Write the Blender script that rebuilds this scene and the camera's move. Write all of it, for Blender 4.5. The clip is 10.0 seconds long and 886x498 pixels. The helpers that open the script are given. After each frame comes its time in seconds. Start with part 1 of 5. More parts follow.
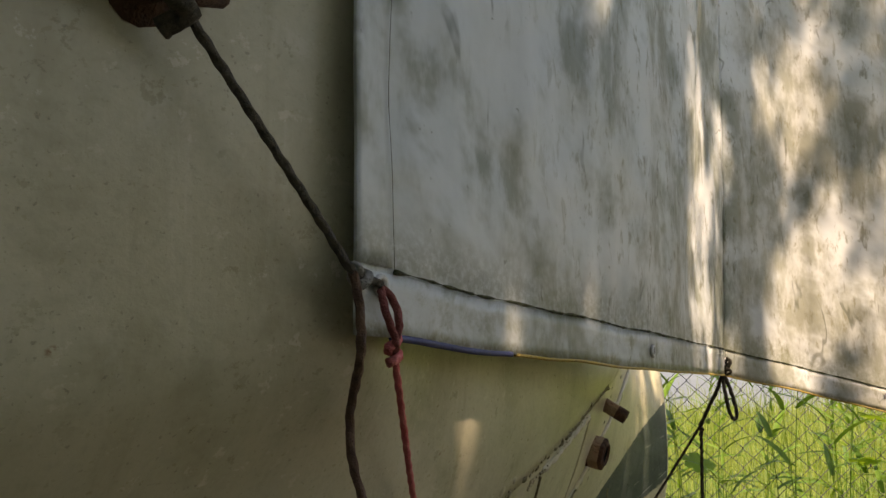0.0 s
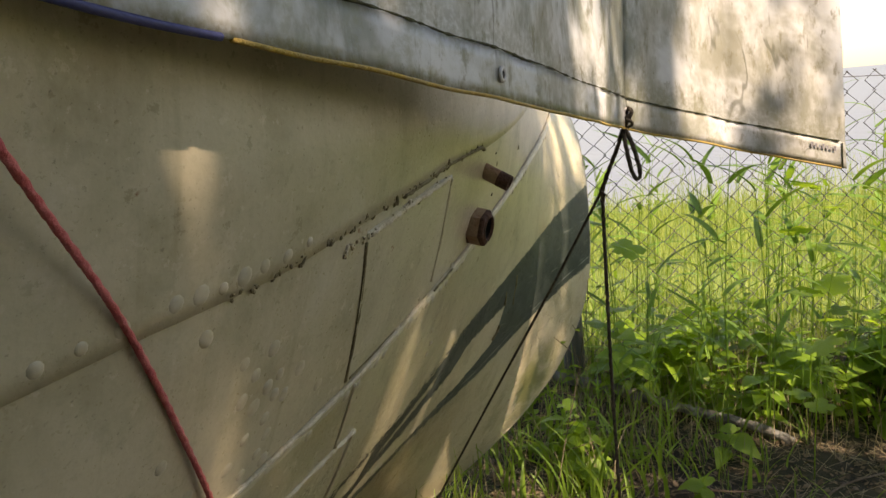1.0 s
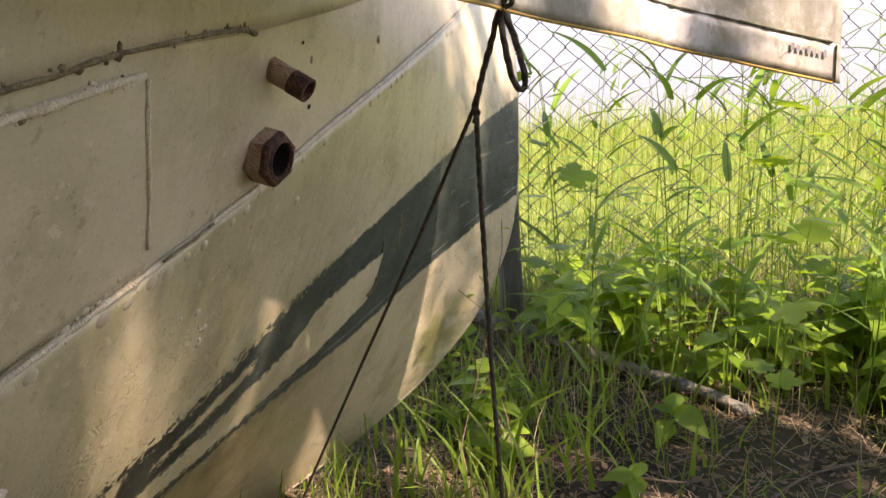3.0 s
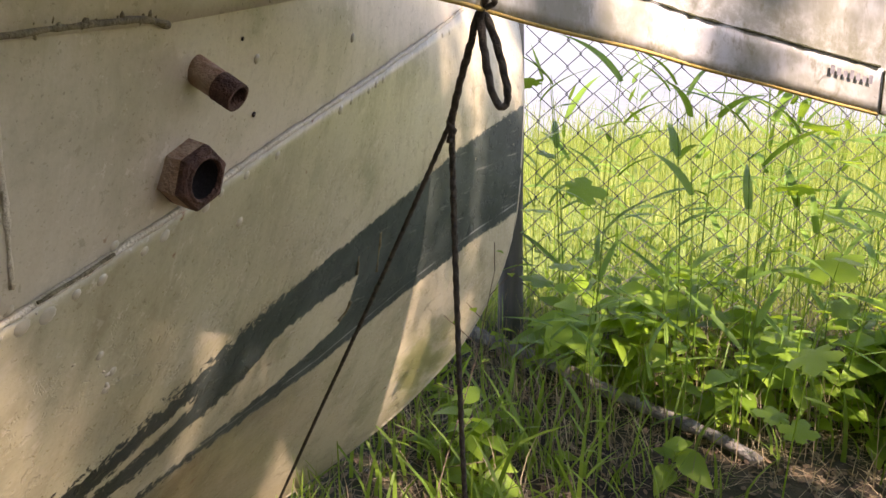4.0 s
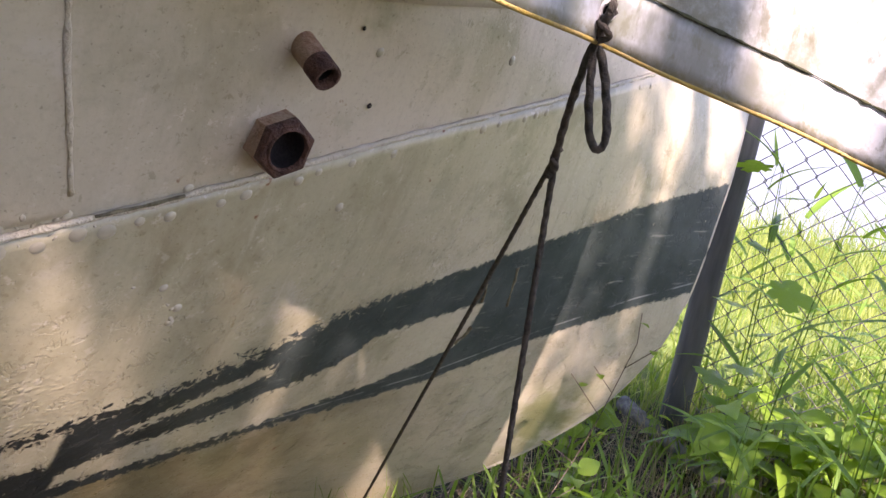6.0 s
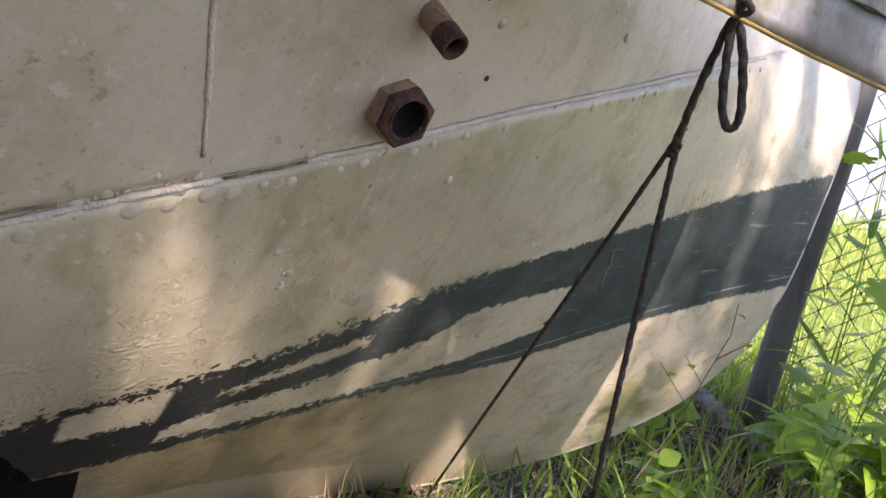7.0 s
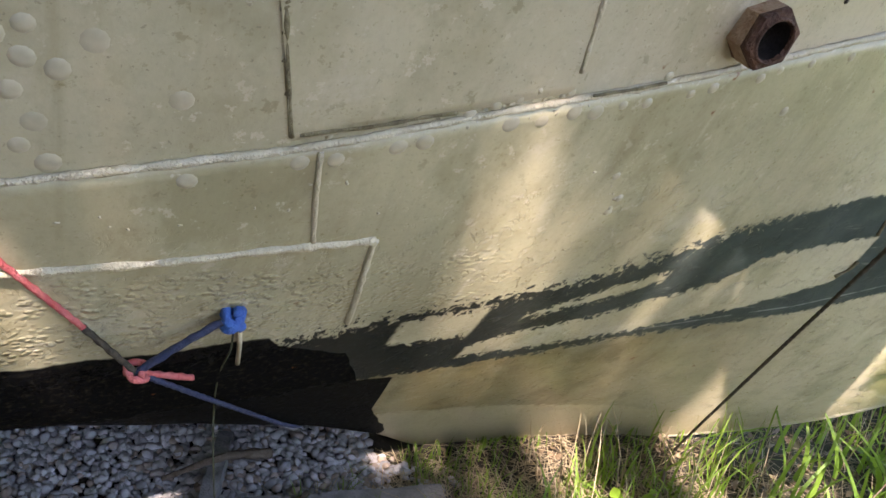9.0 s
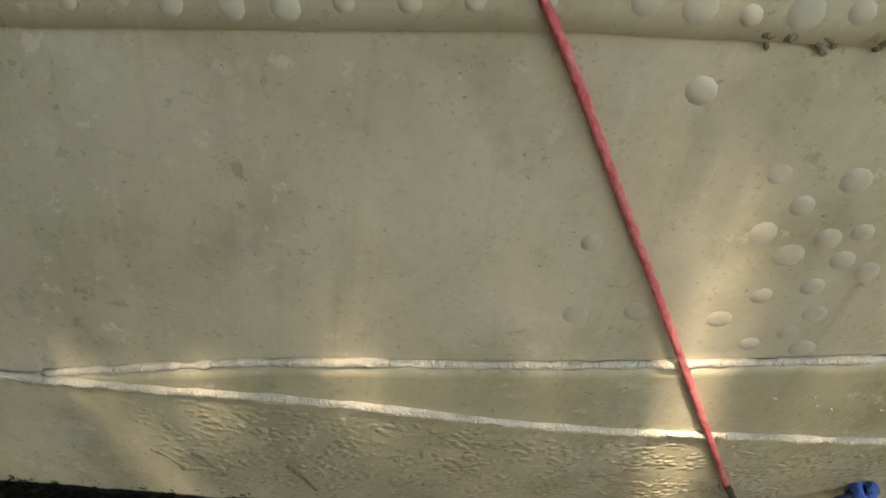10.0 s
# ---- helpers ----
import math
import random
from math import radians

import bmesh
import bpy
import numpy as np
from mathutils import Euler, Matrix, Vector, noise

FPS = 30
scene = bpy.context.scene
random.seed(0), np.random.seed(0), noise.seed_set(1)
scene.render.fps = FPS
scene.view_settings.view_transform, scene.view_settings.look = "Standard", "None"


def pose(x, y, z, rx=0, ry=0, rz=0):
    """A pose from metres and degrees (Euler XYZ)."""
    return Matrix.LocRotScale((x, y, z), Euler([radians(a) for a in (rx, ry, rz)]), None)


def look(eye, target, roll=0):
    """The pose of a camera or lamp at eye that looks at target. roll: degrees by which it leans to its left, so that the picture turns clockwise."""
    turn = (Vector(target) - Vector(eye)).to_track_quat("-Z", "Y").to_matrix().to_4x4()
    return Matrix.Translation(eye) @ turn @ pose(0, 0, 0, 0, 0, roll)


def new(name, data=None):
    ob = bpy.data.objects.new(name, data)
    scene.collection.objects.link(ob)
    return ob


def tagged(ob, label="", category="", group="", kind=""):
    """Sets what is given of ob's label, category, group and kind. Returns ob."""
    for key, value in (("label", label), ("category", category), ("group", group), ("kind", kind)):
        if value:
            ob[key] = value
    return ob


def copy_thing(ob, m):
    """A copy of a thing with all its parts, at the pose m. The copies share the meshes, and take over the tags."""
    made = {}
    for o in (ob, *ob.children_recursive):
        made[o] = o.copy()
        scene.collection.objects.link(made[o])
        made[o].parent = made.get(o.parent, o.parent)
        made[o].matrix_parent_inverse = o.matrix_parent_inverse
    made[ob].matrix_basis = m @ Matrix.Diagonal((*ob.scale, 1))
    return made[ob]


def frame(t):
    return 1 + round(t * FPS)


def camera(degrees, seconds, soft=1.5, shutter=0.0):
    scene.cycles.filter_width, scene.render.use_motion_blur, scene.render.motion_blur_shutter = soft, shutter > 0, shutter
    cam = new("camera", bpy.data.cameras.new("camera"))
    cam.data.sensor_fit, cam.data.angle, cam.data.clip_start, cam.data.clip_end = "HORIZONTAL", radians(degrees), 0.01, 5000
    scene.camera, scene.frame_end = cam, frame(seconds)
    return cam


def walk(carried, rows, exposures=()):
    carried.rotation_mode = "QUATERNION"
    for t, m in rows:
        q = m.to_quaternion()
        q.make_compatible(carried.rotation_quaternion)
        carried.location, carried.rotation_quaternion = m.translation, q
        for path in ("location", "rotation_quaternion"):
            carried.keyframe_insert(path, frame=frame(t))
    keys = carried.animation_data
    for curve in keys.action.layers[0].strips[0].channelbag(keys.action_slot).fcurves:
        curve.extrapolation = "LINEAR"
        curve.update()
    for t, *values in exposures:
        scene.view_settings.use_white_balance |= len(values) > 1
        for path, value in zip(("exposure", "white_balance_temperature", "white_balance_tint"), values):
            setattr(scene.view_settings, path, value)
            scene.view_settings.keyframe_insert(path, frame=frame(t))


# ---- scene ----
cam = camera(58.2, 10.0)
PATH = [
    (0, (0.119, 0.018, 1.682), (0.0, 2.013, 1.763), -1.3),
    (0.2, (0.217, 0.144, 1.648), (0.081, 2.139, 1.616), -2.5),
    (0.5, (0.302, 0.265, 1.613), (0.151, 2.255, 1.479), -3.4),
    (0.6, (0.3, 0.301, 1.61), (0.154, 2.281, 1.371), -3.4),
    (1, (0.345, 0.372, 1.505), (0.3, 2.338, 1.142), -5.1),
    (1.5, (0.487, 0.607, 1.45), (0.416, 2.556, 1.006), -6.3),
    (2, (0.645, 0.878, 1.414), (0.614, 2.8, 0.862), -4.0),
    (2.5, (0.671, 0.955, 1.425), (0.642, 2.87, 0.85), -3.9),
    (2.7, (0.666, 0.979, 1.419), (0.607, 2.89, 0.832), -4.1),
    (3.8, (0.705, 1.158, 1.416), (0.77, 3.07, 0.833), -0.5),
    (4, (0.741, 1.23, 1.414), (0.666, 3.14, 0.823), -0.8),
    (4.5, (0.871, 1.338, 1.438), (0.584, 3.218, 0.82), 0.6),
    (5, (0.968, 1.384, 1.457), (0.572, 3.259, 0.888), 1.3),
    (5.5, (0.955, 1.365, 1.427), (0.388, 3.208, 0.896), 6.5),
    (5.7, (0.964, 1.328, 1.404), (0.356, 3.16, 0.879), 8.6),
    (6.8, (0.916, 1.303, 1.377), (0.147, 3.062, 0.817), 11.0),
    (7, (0.902, 1.293, 1.365), (0.105, 3.029, 0.771), 11.3),
    (7.5, (0.886, 1.265, 1.339), (0.015, 2.933, 0.661), 12.8),
    (8, (0.82, 1.211, 1.331), (-0.254, 2.741, 0.62), 12.5),
    (8.5, (0.797, 1.176, 1.3), (-0.317, 2.645, 0.524), 11.4),
    (9, (0.771, 1.138, 1.287), (-0.376, 2.59, 0.528), 9.5),
    (9.3, (0.729, 1.05, 1.283), (-0.594, 2.361, 0.554), 8.4),
    (9.5, (0.638, 1.014, 1.308), (-0.827, 2.146, 0.553), 7.7),
    (9.7, (0.541, 0.926, 1.333), (-1.039, 1.933, 0.634), 3.9),
    (9.8, (0.531, 0.893, 1.335), (-1.108, 1.772, 0.598), 6.3),
    (10, (0.493, 0.823, 1.34), (-1.176, 1.671, 0.635), 6.5),
]
LIGHT = [(0, 0.8, 10300, 20), (0.6, 0.92, 9800, 20), (1.5, 1.28, 9500, 26), (2.5, 1.55, 9200, 31), (4.5, 1.62, 7900, 36), (5.5, 1.75, 7250, 41), (7.0, 1.85, 7200, 38), (8, 2.0, 7200, 31), (9, 2.3, 7400, 26), (10, 2.25, 8700, 20)]
walk(cam, [(t, look(eye, target, roll)) for t, eye, target, roll in PATH], LIGHT)

# ---- world and sun ----
SUN_EL, SUN_AZ = radians(47), radians(133)   # azimuth from +y towards +x
world = bpy.data.worlds.new("world")
scene.world = world
world.use_nodes = True
wn = world.node_tree
sky = wn.nodes.new("ShaderNodeTexSky")
sky.sky_type = "NISHITA"
sky.sun_disc = False
sky.dust_density, sky.ozone_density = 0.3, 2.0
sky.sun_elevation, sky.sun_rotation = SUN_EL, SUN_AZ
wn.nodes["Background"].inputs[1].default_value = 0.14
wn.links.new(sky.outputs[0], wn.nodes["Background"].inputs[0])
sun = new("sun", bpy.data.lights.new("sun", "SUN"))
sun.data.energy, sun.data.angle, sun.data.color = 5.0, radians(0.53), (1.0, 0.945, 0.925)
SUN_DIR = Vector((math.sin(SUN_AZ) * math.cos(SUN_EL), math.cos(SUN_AZ) * math.cos(SUN_EL), math.sin(SUN_EL)))
sun.matrix_world = look(SUN_DIR * 30, (0, 0, 0))


# ---- material helpers ----
class Mat:
    """A node material with short calls for sockets."""

    def __init__(self, name):
        self.m = bpy.data.materials.new(name)
        self.m.use_nodes = True
        self.t = self.m.node_tree
        self.b = self.t.nodes["Principled BSDF"]
        self.out = self.t.nodes["Material Output"]

    def n(self, kind, **kw):
        nd = self.t.nodes.new(kind)
        for k, v in kw.items():
            if k == "op":
                nd.operation = v
            elif k == "blend":
                nd.blend_type = v
        return nd

    def put(self, v, sock):
        if hasattr(v, "is_output"):
            self.t.links.new(v, sock)
        else:
            sock.default_value = v

    def math(self, op, a, b=0.0, c=0.0):
        nd = self.n("ShaderNodeMath", op=op)
        for v, k in zip((a, b, c), nd.inputs):
            self.put(v, k)
        return nd.outputs[0]

    def ramp(self, v, lo, hi, a=0.0, b=1.0, soft=True):
        nd = self.n("ShaderNodeMapRange")
        nd.interpolation_type = "SMOOTHSTEP" if soft else "LINEAR"
        self.put(v, nd.inputs[0])
        for k, x in zip(nd.inputs[1:5], (lo, hi, a, b)):
            self.put(x, k)
        return nd.outputs[0]

    def curve(self, v, pts):
        """A line of straight pieces through the points."""
        total = pts[0][1]
        for (a, za), (b, zb) in zip(pts, pts[1:]):
            total = self.math("ADD", total, self.ramp(v, a, b, 0.0, zb - za, False))
        return total

    def mix(self, f, a, b, blend="MIX"):
        nd = self.n("ShaderNodeMix")
        nd.data_type = "RGBA"
        nd.blend_type = blend
        self.put(f, nd.inputs[0])
        for v, k in ((a, nd.inputs[6]), (b, nd.inputs[7])):
            self.put((*v, 1) if isinstance(v, tuple) and len(v) == 3 else v, k)
        return nd.outputs[2]

    def noise(self, vec, scale, detail=3.0, rough=0.55, distort=0.0):
        nd = self.n("ShaderNodeTexNoise")
        if vec is not None:
            self.put(vec, nd.inputs["Vector"])
        nd.inputs["Scale"].default_value = scale
        nd.inputs["Detail"].default_value = detail
        nd.inputs["Roughness"].default_value = rough
        nd.inputs["Distortion"].default_value = distort
        return nd.outputs[0]

    def coords(self, kind="Object", scale=None):
        c = self.n("ShaderNodeTexCoord").outputs[kind]
        if scale:
            mp = self.n("ShaderNodeMapping")
            self.put(c, mp.inputs[0])
            mp.inputs["Scale"].default_value = scale
            c = mp.outputs[0]
        return c

    def bump(self, h, dist=0.002, strength=1.0, after=None):
        nd = self.n("ShaderNodeBump")
        nd.inputs["Distance"].default_value = dist
        nd.inputs["Strength"].default_value = strength
        self.put(h, nd.inputs["Height"])
        if after is not None:
            self.put(after, nd.inputs["Normal"])
        return nd.outputs[0]

    def set(self, col=None, rough=None, normal=None, metal=None, spec=None):
        for v, k in ((col, "Base Color"), (rough, "Roughness"), (normal, "Normal"), (metal, "Metallic"), (spec, "Specular IOR Level")):
            if v is not None:
                self.put((*v, 1) if isinstance(v, tuple) and len(v) == 3 else v, self.b.inputs[k])
        return self.m

    def thin(self, col, amount):
        """Lets part of the light through a thin leaf or sheet."""
        tr = self.n("ShaderNodeBsdfTranslucent")
        self.put((*col, 1) if isinstance(col, tuple) else col, tr.inputs[0])
        mx = self.n("ShaderNodeMixShader")
        mx.inputs[0].default_value = amount
        self.t.links.new(self.b.outputs[0], mx.inputs[1])
        self.t.links.new(tr.outputs[0], mx.inputs[2])
        self.t.links.new(mx.outputs[0], self.out.inputs[0])
        return self.m


def mottled(name, a, b, scale=20.0, rough=0.6, bump=0.0, metal=0.0, detail=4.0, stretch=None):
    m = Mat(name)
    c = m.coords("Object", stretch)
    f = m.ramp(m.noise(c, scale, detail), 0.3, 0.7)
    fine = m.noise(c, scale * 7, 3)
    col = m.mix(f, a, b)
    col = m.mix(m.math("MULTIPLY", fine, 0.35), col, tuple(x * 0.45 for x in a))
    nrm = m.bump(m.math("ADD", fine, f), bump) if bump else None
    return m.set(col, m.ramp(fine, 0.2, 0.8, rough - 0.12, min(rough + 0.12, 1.0)), nrm, metal)


def leafy(name, dark, light, rough=0.45, amount=0.4, rnd="Random Per Island"):
    m = Mat(name)
    if rnd == "Random Per Island":
        r = m.n("ShaderNodeNewGeometry").outputs["Random Per Island"]
    else:
        r = m.n("ShaderNodeObjectInfo").outputs["Random"]
    ns = m.noise(m.coords("Object"), 14, 3)
    f = m.math("ADD", m.math("MULTIPLY", r, 0.75), m.math("MULTIPLY", ns, 0.3))
    col = m.mix(f, dark, light)
    m.set(col, rough, m.bump(m.noise(m.coords("Object", (60, 60, 8)), 8, 2), 0.0015))
    return m.thin(m.mix(0.5, col, (light[0] * 1.7, light[1] * 1.5, light[2] * 0.7)), amount)


# ---- hull form: u runs forward along the side, z up, the result is the outward offset ----
TH = radians(22)
FWD = Vector((math.sin(TH), math.cos(TH), 0))
OUT = Vector((math.cos(TH), -math.sin(TH), 0))
HC = (-0.556, -0.0757, 0.4999, -0.0216, -0.0853, -0.245, -0.1609, 0.0339)


def line(v, pts):
    if v <= pts[0][0]:
        return pts[0][1]
    for (a, za), (b, zb) in zip(pts, pts[1:]):
        if v <= b:
            return za + (zb - za) * (v - a) / (b - a)
    return pts[-1][1]


def hull_poly(u, z):
    u, z = u - 2, z - 1
    return HC[0] + HC[1] * u + HC[2] * z + HC[3] * u * u + HC[4] * u * z + HC[5] * z * z + HC[6] * u * u * z + HC[7] * u ** 3


BILGE = [(0.2, 0.60), (1.0, 0.60), (1.35, 0.52), (1.6, 0.41), (1.9, 0.23), (2.15, 0.03), (2.5, -0.3)]


def hull_off(u, z):
    u0, z0, e = min(max(u, 0.7), 3.95), min(max(z, 0.0), 1.45), 1e-3
    b = hull_poly(u0, z0)
    du = (hull_poly(u0 + e, z0) - hull_poly(u0 - e, z0)) / (2 * e)
    dz = (hull_poly(u0, z0 + e) - hull_poly(u0, z0 - e)) / (2 * e)
    if z > 1.45:
        dz *= 0.25
    t = min(max((z - 1.42) / 0.2, 0.0), 1.0)
    b += t * t * (3 - 2 * t) * line(u, [(0.82, 0.08), (1.0, 0.02), (1.2, 0.0)])
    bilge = min(7.0 * max(0.0, line(u, BILGE) - z) ** 2, 1.7)
    wave = 0.004 * noise.noise(Vector((u * 2.2, z * 2.6, 0.3))) + 0.0015 * noise.noise(Vector((u * 7, z * 7, 4)))
    return b + du * (u - u0) + dz * (z - z0) - bilge + wave


STEM = [(-0.35, 2.55), (-0.15, 2.86), (0.0, 3.12), (0.12, 3.30), (0.2, 3.395), (0.3, 3.485), (0.38, 3.55), (0.5, 3.615), (0.6, 3.66), (0.76, 3.715), (0.9, 3.75),
        (1.03, 3.795), (1.21, 3.89), (1.29, 3.955), (1.6, 4.17), (2.3, 4.62)]


def stem(z):
    """Forward end of the side at height z: a raked bow with a rounded forefoot."""
    return (line(z - 0.04, STEM) + 2 * line(z, STEM) + line(z + 0.04, STEM)) / 4


def hull_at(u, z, out=0.0):
    p = FWD * u + OUT * (hull_off(u, z) + out)
    return Vector((p.x, p.y, z))


def hull_normal(u, z):
    e = 0.01
    a = hull_at(u + e, z) - hull_at(u - e, z)
    b = hull_at(u, z + e) - hull_at(u, z - e)
    return a.cross(b).normalized()


SEAM = [(-1.6, 0.60), (0.3, 0.79), (0.6, 0.866), (0.86, 0.93), (1.144, 0.967), (1.475, 1.017), (1.62, 1.04), (1.85, 1.09), (2.1, 1.142),
        (2.4, 1.21), (2.6, 1.248), (3.0, 1.318), (3.6, 1.42), (4.4, 1.56)]
TOPSEAM = [(-1.6, 1.05), (0.635, 1.245), (0.865, 1.272), (1.07, 1.295), (1.28, 1.308), (1.415, 1.329), (1.626, 1.362), (1.82, 1.386), (2.11, 1.397), (2.4, 1.42), (4.4, 1.62)]
BOX = [(0.5, 0.852), (0.735, 0.869), (0.92, 0.877), (1.17, 0.866), (1.32, 0.870), (1.49, 0.875), (1.62, 0.885), (1.741, 0.889)]


# ---- hull paint ----
def hull_paint():
    m = Mat("hull_paint")
    uv = m.n("ShaderNodeUVMap").outputs[0]
    sp = m.n("ShaderNodeSeparateXYZ")
    m.put(uv, sp.inputs[0])
    stretch = m.n("ShaderNodeMapping")
    m.put(uv, stretch.inputs[0])
    stretch.inputs["Scale"].default_value = (1.0, 0.6, 1)
    down = m.n("ShaderNodeMapping")
    m.put(uv, down.inputs[0])
    down.inputs["Scale"].default_value = (1.0, 0.06, 1)
    along = m.n("ShaderNodeMapping")
    m.put(uv, along.inputs[0])
    along.inputs["Scale"].default_value = (0.18, 1.0, 1)
    rag = m.math("SUBTRACT", m.noise(stretch.outputs[0], 130, 4, 0.7), 0.5)
    rag2 = m.math("SUBTRACT", m.noise(uv, 14, 3), 0.5)
    fray = m.ramp(sp.outputs[0], 2.4, 2.95, 1.0, 0.35)
    chips = m.math("MULTIPLY", fray, m.ramp(m.noise(uv, 45, 5, 0.75, 0.3), 0.42, 0.62, -0.009, 0.009))
    u = m.math("ADD", sp.outputs[0], m.math("MULTIPLY", rag, 0.014))
    z = m.math("ADD", sp.outputs[1], m.math("ADD", m.math("MULTIPLY", rag, 0.020), m.math("ADD", m.math("MULTIPLY", m.math("MULTIPLY", rag2, fray), 0.03), chips)))
    u0, z0 = sp.outputs[0], sp.outputs[1]

    def below(curve, width=0.004):
        return m.ramp(m.math("SUBTRACT", curve, z), -width, width)

    def above(curve, width=0.004):
        return m.ramp(m.math("SUBTRACT", z, curve), -width, width)

    def both(*masks):
        r = masks[0]
        for k in masks[1:]:
            r = m.math("MULTIPLY", r, k)
        return r

    def between(a, b, w=0.006):
        return both(m.ramp(u, a - w, a + w), m.ramp(u, b - w, b + w, 1.0, 0.0))

    big = m.noise(uv, 2.2, 4, 0.6)
    mid = m.noise(uv, 9, 5, 0.6)
    fine = m.noise(uv, 90, 4, 0.65)
    runs = m.noise(down.outputs[0], 26, 4, 0.6)
    seam = m.curve(u0, [p for p in SEAM if 0.2 < p[0] < 4])
    lower = m.ramp(m.math("SUBTRACT", seam, z0), -0.002, 0.002)
    # upper strakes: grey beige; lower strake: yellower
    top = m.mix(m.ramp(big, 0.35, 0.65), (0.48, 0.445, 0.315), (0.40, 0.375, 0.255))
    low = m.mix(m.ramp(big, 0.35, 0.65), (0.445, 0.415, 0.27), (0.36, 0.335, 0.21))
    # both strakes turn paler and warmer towards the bow
    top = m.mix(m.math("MULTIPLY", m.ramp(u0, 1.7, 2.5), 0.8), top, (0.57, 0.495, 0.39))
    low = m.mix(m.math("MULTIPLY", m.ramp(u0, 2.2, 3.0), 0.75), low, (0.53, 0.485, 0.335))
    col = m.mix(lower, top, low)
    # greenish film and dirt runs
    col = m.mix(m.math("MULTIPLY", m.ramp(mid, 0.50, 0.72), 0.55), col, (0.27, 0.255, 0.16))
    blot = m.noise(uv, 4.5, 6, 0.7, 0.5)
    col = m.mix(m.math("MULTIPLY", m.ramp(blot, 0.50, 0.70), 0.22), col, (0.33, 0.27, 0.16))
    col = m.mix(m.math("MULTIPLY", m.ramp(blot, 0.44, 0.34), 0.3), col, (0.56, 0.53, 0.44))
    col = m.mix(m.math("MULTIPLY", m.ramp(runs, 0.55, 0.8), 0.5), col, (0.26, 0.23, 0.13))
    # pale upright streaks: soft reflections put into the colour
    col = m.mix(m.math("MULTIPLY", m.ramp(runs, 0.42, 0.22), 0.35), col, (0.62, 0.58, 0.47))
    # uneven coats: soft darker and paler brushed areas, and scuffs
    coat = m.noise(stretch.outputs[0], 5.5, 5, 0.68)
    col = m.mix(m.math("MULTIPLY", m.ramp(coat, 0.50, 0.64), m.ramp(lower, 0.0, 1.0, 0.25, 0.45)), col, (0.235, 0.215, 0.115))
    scuff = m.noise(uv, 31, 5, 0.72)
    col = m.mix(m.math("MULTIPLY", m.ramp(scuff, 0.585, 0.64), m.ramp(coat, 0.4, 0.6, 0.1, 0.55)), col, (0.60, 0.56, 0.44))
    col = m.mix(m.math("MULTIPLY", m.ramp(scuff, 0.405, 0.36), m.ramp(coat, 0.4, 0.6, 0.1, 0.5)), col, (0.20, 0.175, 0.09))
    # small dirt spots and grey grime that gathers along the lower plate
    spots = m.noise(uv, 150, 3, 0.6)
    col = m.mix(m.math("MULTIPLY", m.ramp(spots, 0.62, 0.70), m.ramp(mid, 0.35, 0.6, 0.1, 0.6)), col, (0.17, 0.15, 0.10))
    grime = m.noise(stretch.outputs[0], 7, 6, 0.72, 0.6)
    col = m.mix(m.math("MULTIPLY", m.ramp(grime, 0.48, 0.74), m.ramp(lower, 0.0, 1.0, 0.22, 0.42)), col, (0.21, 0.17, 0.09))
    # ochre zone and pale foot strip
    sb = m.curve(u0, [(1.9, 0.476), (2.1, 0.471), (2.33, 0.5), (2.6, 0.531), (2.88, 0.573), (3.19, 0.668), (3.5, 0.745), (3.75, 0.79)])
    st = m.curve(u0, [(1.3, 0.665), (1.655, 0.68), (1.79, 0.715), (2.0, 0.740), (2.18, 0.770), (2.35, 0.825), (2.52, 0.863), (2.8, 0.918),
                      (3.15, 0.989), (3.36, 1.034), (3.8, 1.10)])
    foot = m.curve(u0, [(1.9, 0.25), (2.1, 0.223), (2.75, 0.14), (3.3, 0.05)])
    ochre = both(below(sb), m.ramp(u0, 3.3, 2.3), m.ramp(mid, 0.25, 0.6, 0.5, 1.0))
    col = m.mix(m.math("MULTIPLY", ochre, 0.95), col, m.mix(m.ramp(blot, 0.4, 0.6), (0.15, 0.115, 0.045), (0.27, 0.22, 0.105)))
    col = m.mix(m.math("MULTIPLY", both(below(foot, 0.006)), 0.8), col, (0.45, 0.40, 0.25))
    # dark primer stripe with bare patches
    stripe = both(below(st), above(sb))
    mt = m.curve(u0, [(2.07, 0.56), (2.147, 0.595), (2.277, 0.61), (2.444, 0.655), (2.574, 0.698), (2.64, 0.765), (2.889, 0.812), (2.95, 0.815)])
    mb = m.curve(u0, [(2.082, 0.517), (2.2, 0.517), (2.444, 0.539), (2.7, 0.60), (2.911, 0.681), (2.95, 0.74)])
    bare = both(below(mt), above(mb), between(2.06, 2.93))
    nt = m.curve(u0, [(2.12, 0.650), (2.228, 0.690), (2.36, 0.738), (2.42, 0.738)])
    nb = m.curve(u0, [(2.12, 0.640), (2.283, 0.671), (2.39, 0.706), (2.42, 0.72)])
    bare = m.math("MAXIMUM", bare, both(below(nt), above(nb), between(2.13, 2.41)))
    pt = m.curve(u0, [(1.86, 0.672), (2.03, 0.694)])
    bare = m.math("MAXIMUM", bare, both(below(pt), above(m.curve(u0, [(1.86, 0.598), (2.05, 0.607)])), between(1.87, 2.035)))
    bare = m.math("MAXIMUM", bare, m.ramp(m.noise(stretch.outputs[0], 38, 4, 0.7), 0.68, 0.72))
    stripe = m.math("MULTIPLY", stripe, m.math("SUBTRACT", 1.0, bare))
    scr = m.noise(along.outputs[0], 40, 4, 0.7)
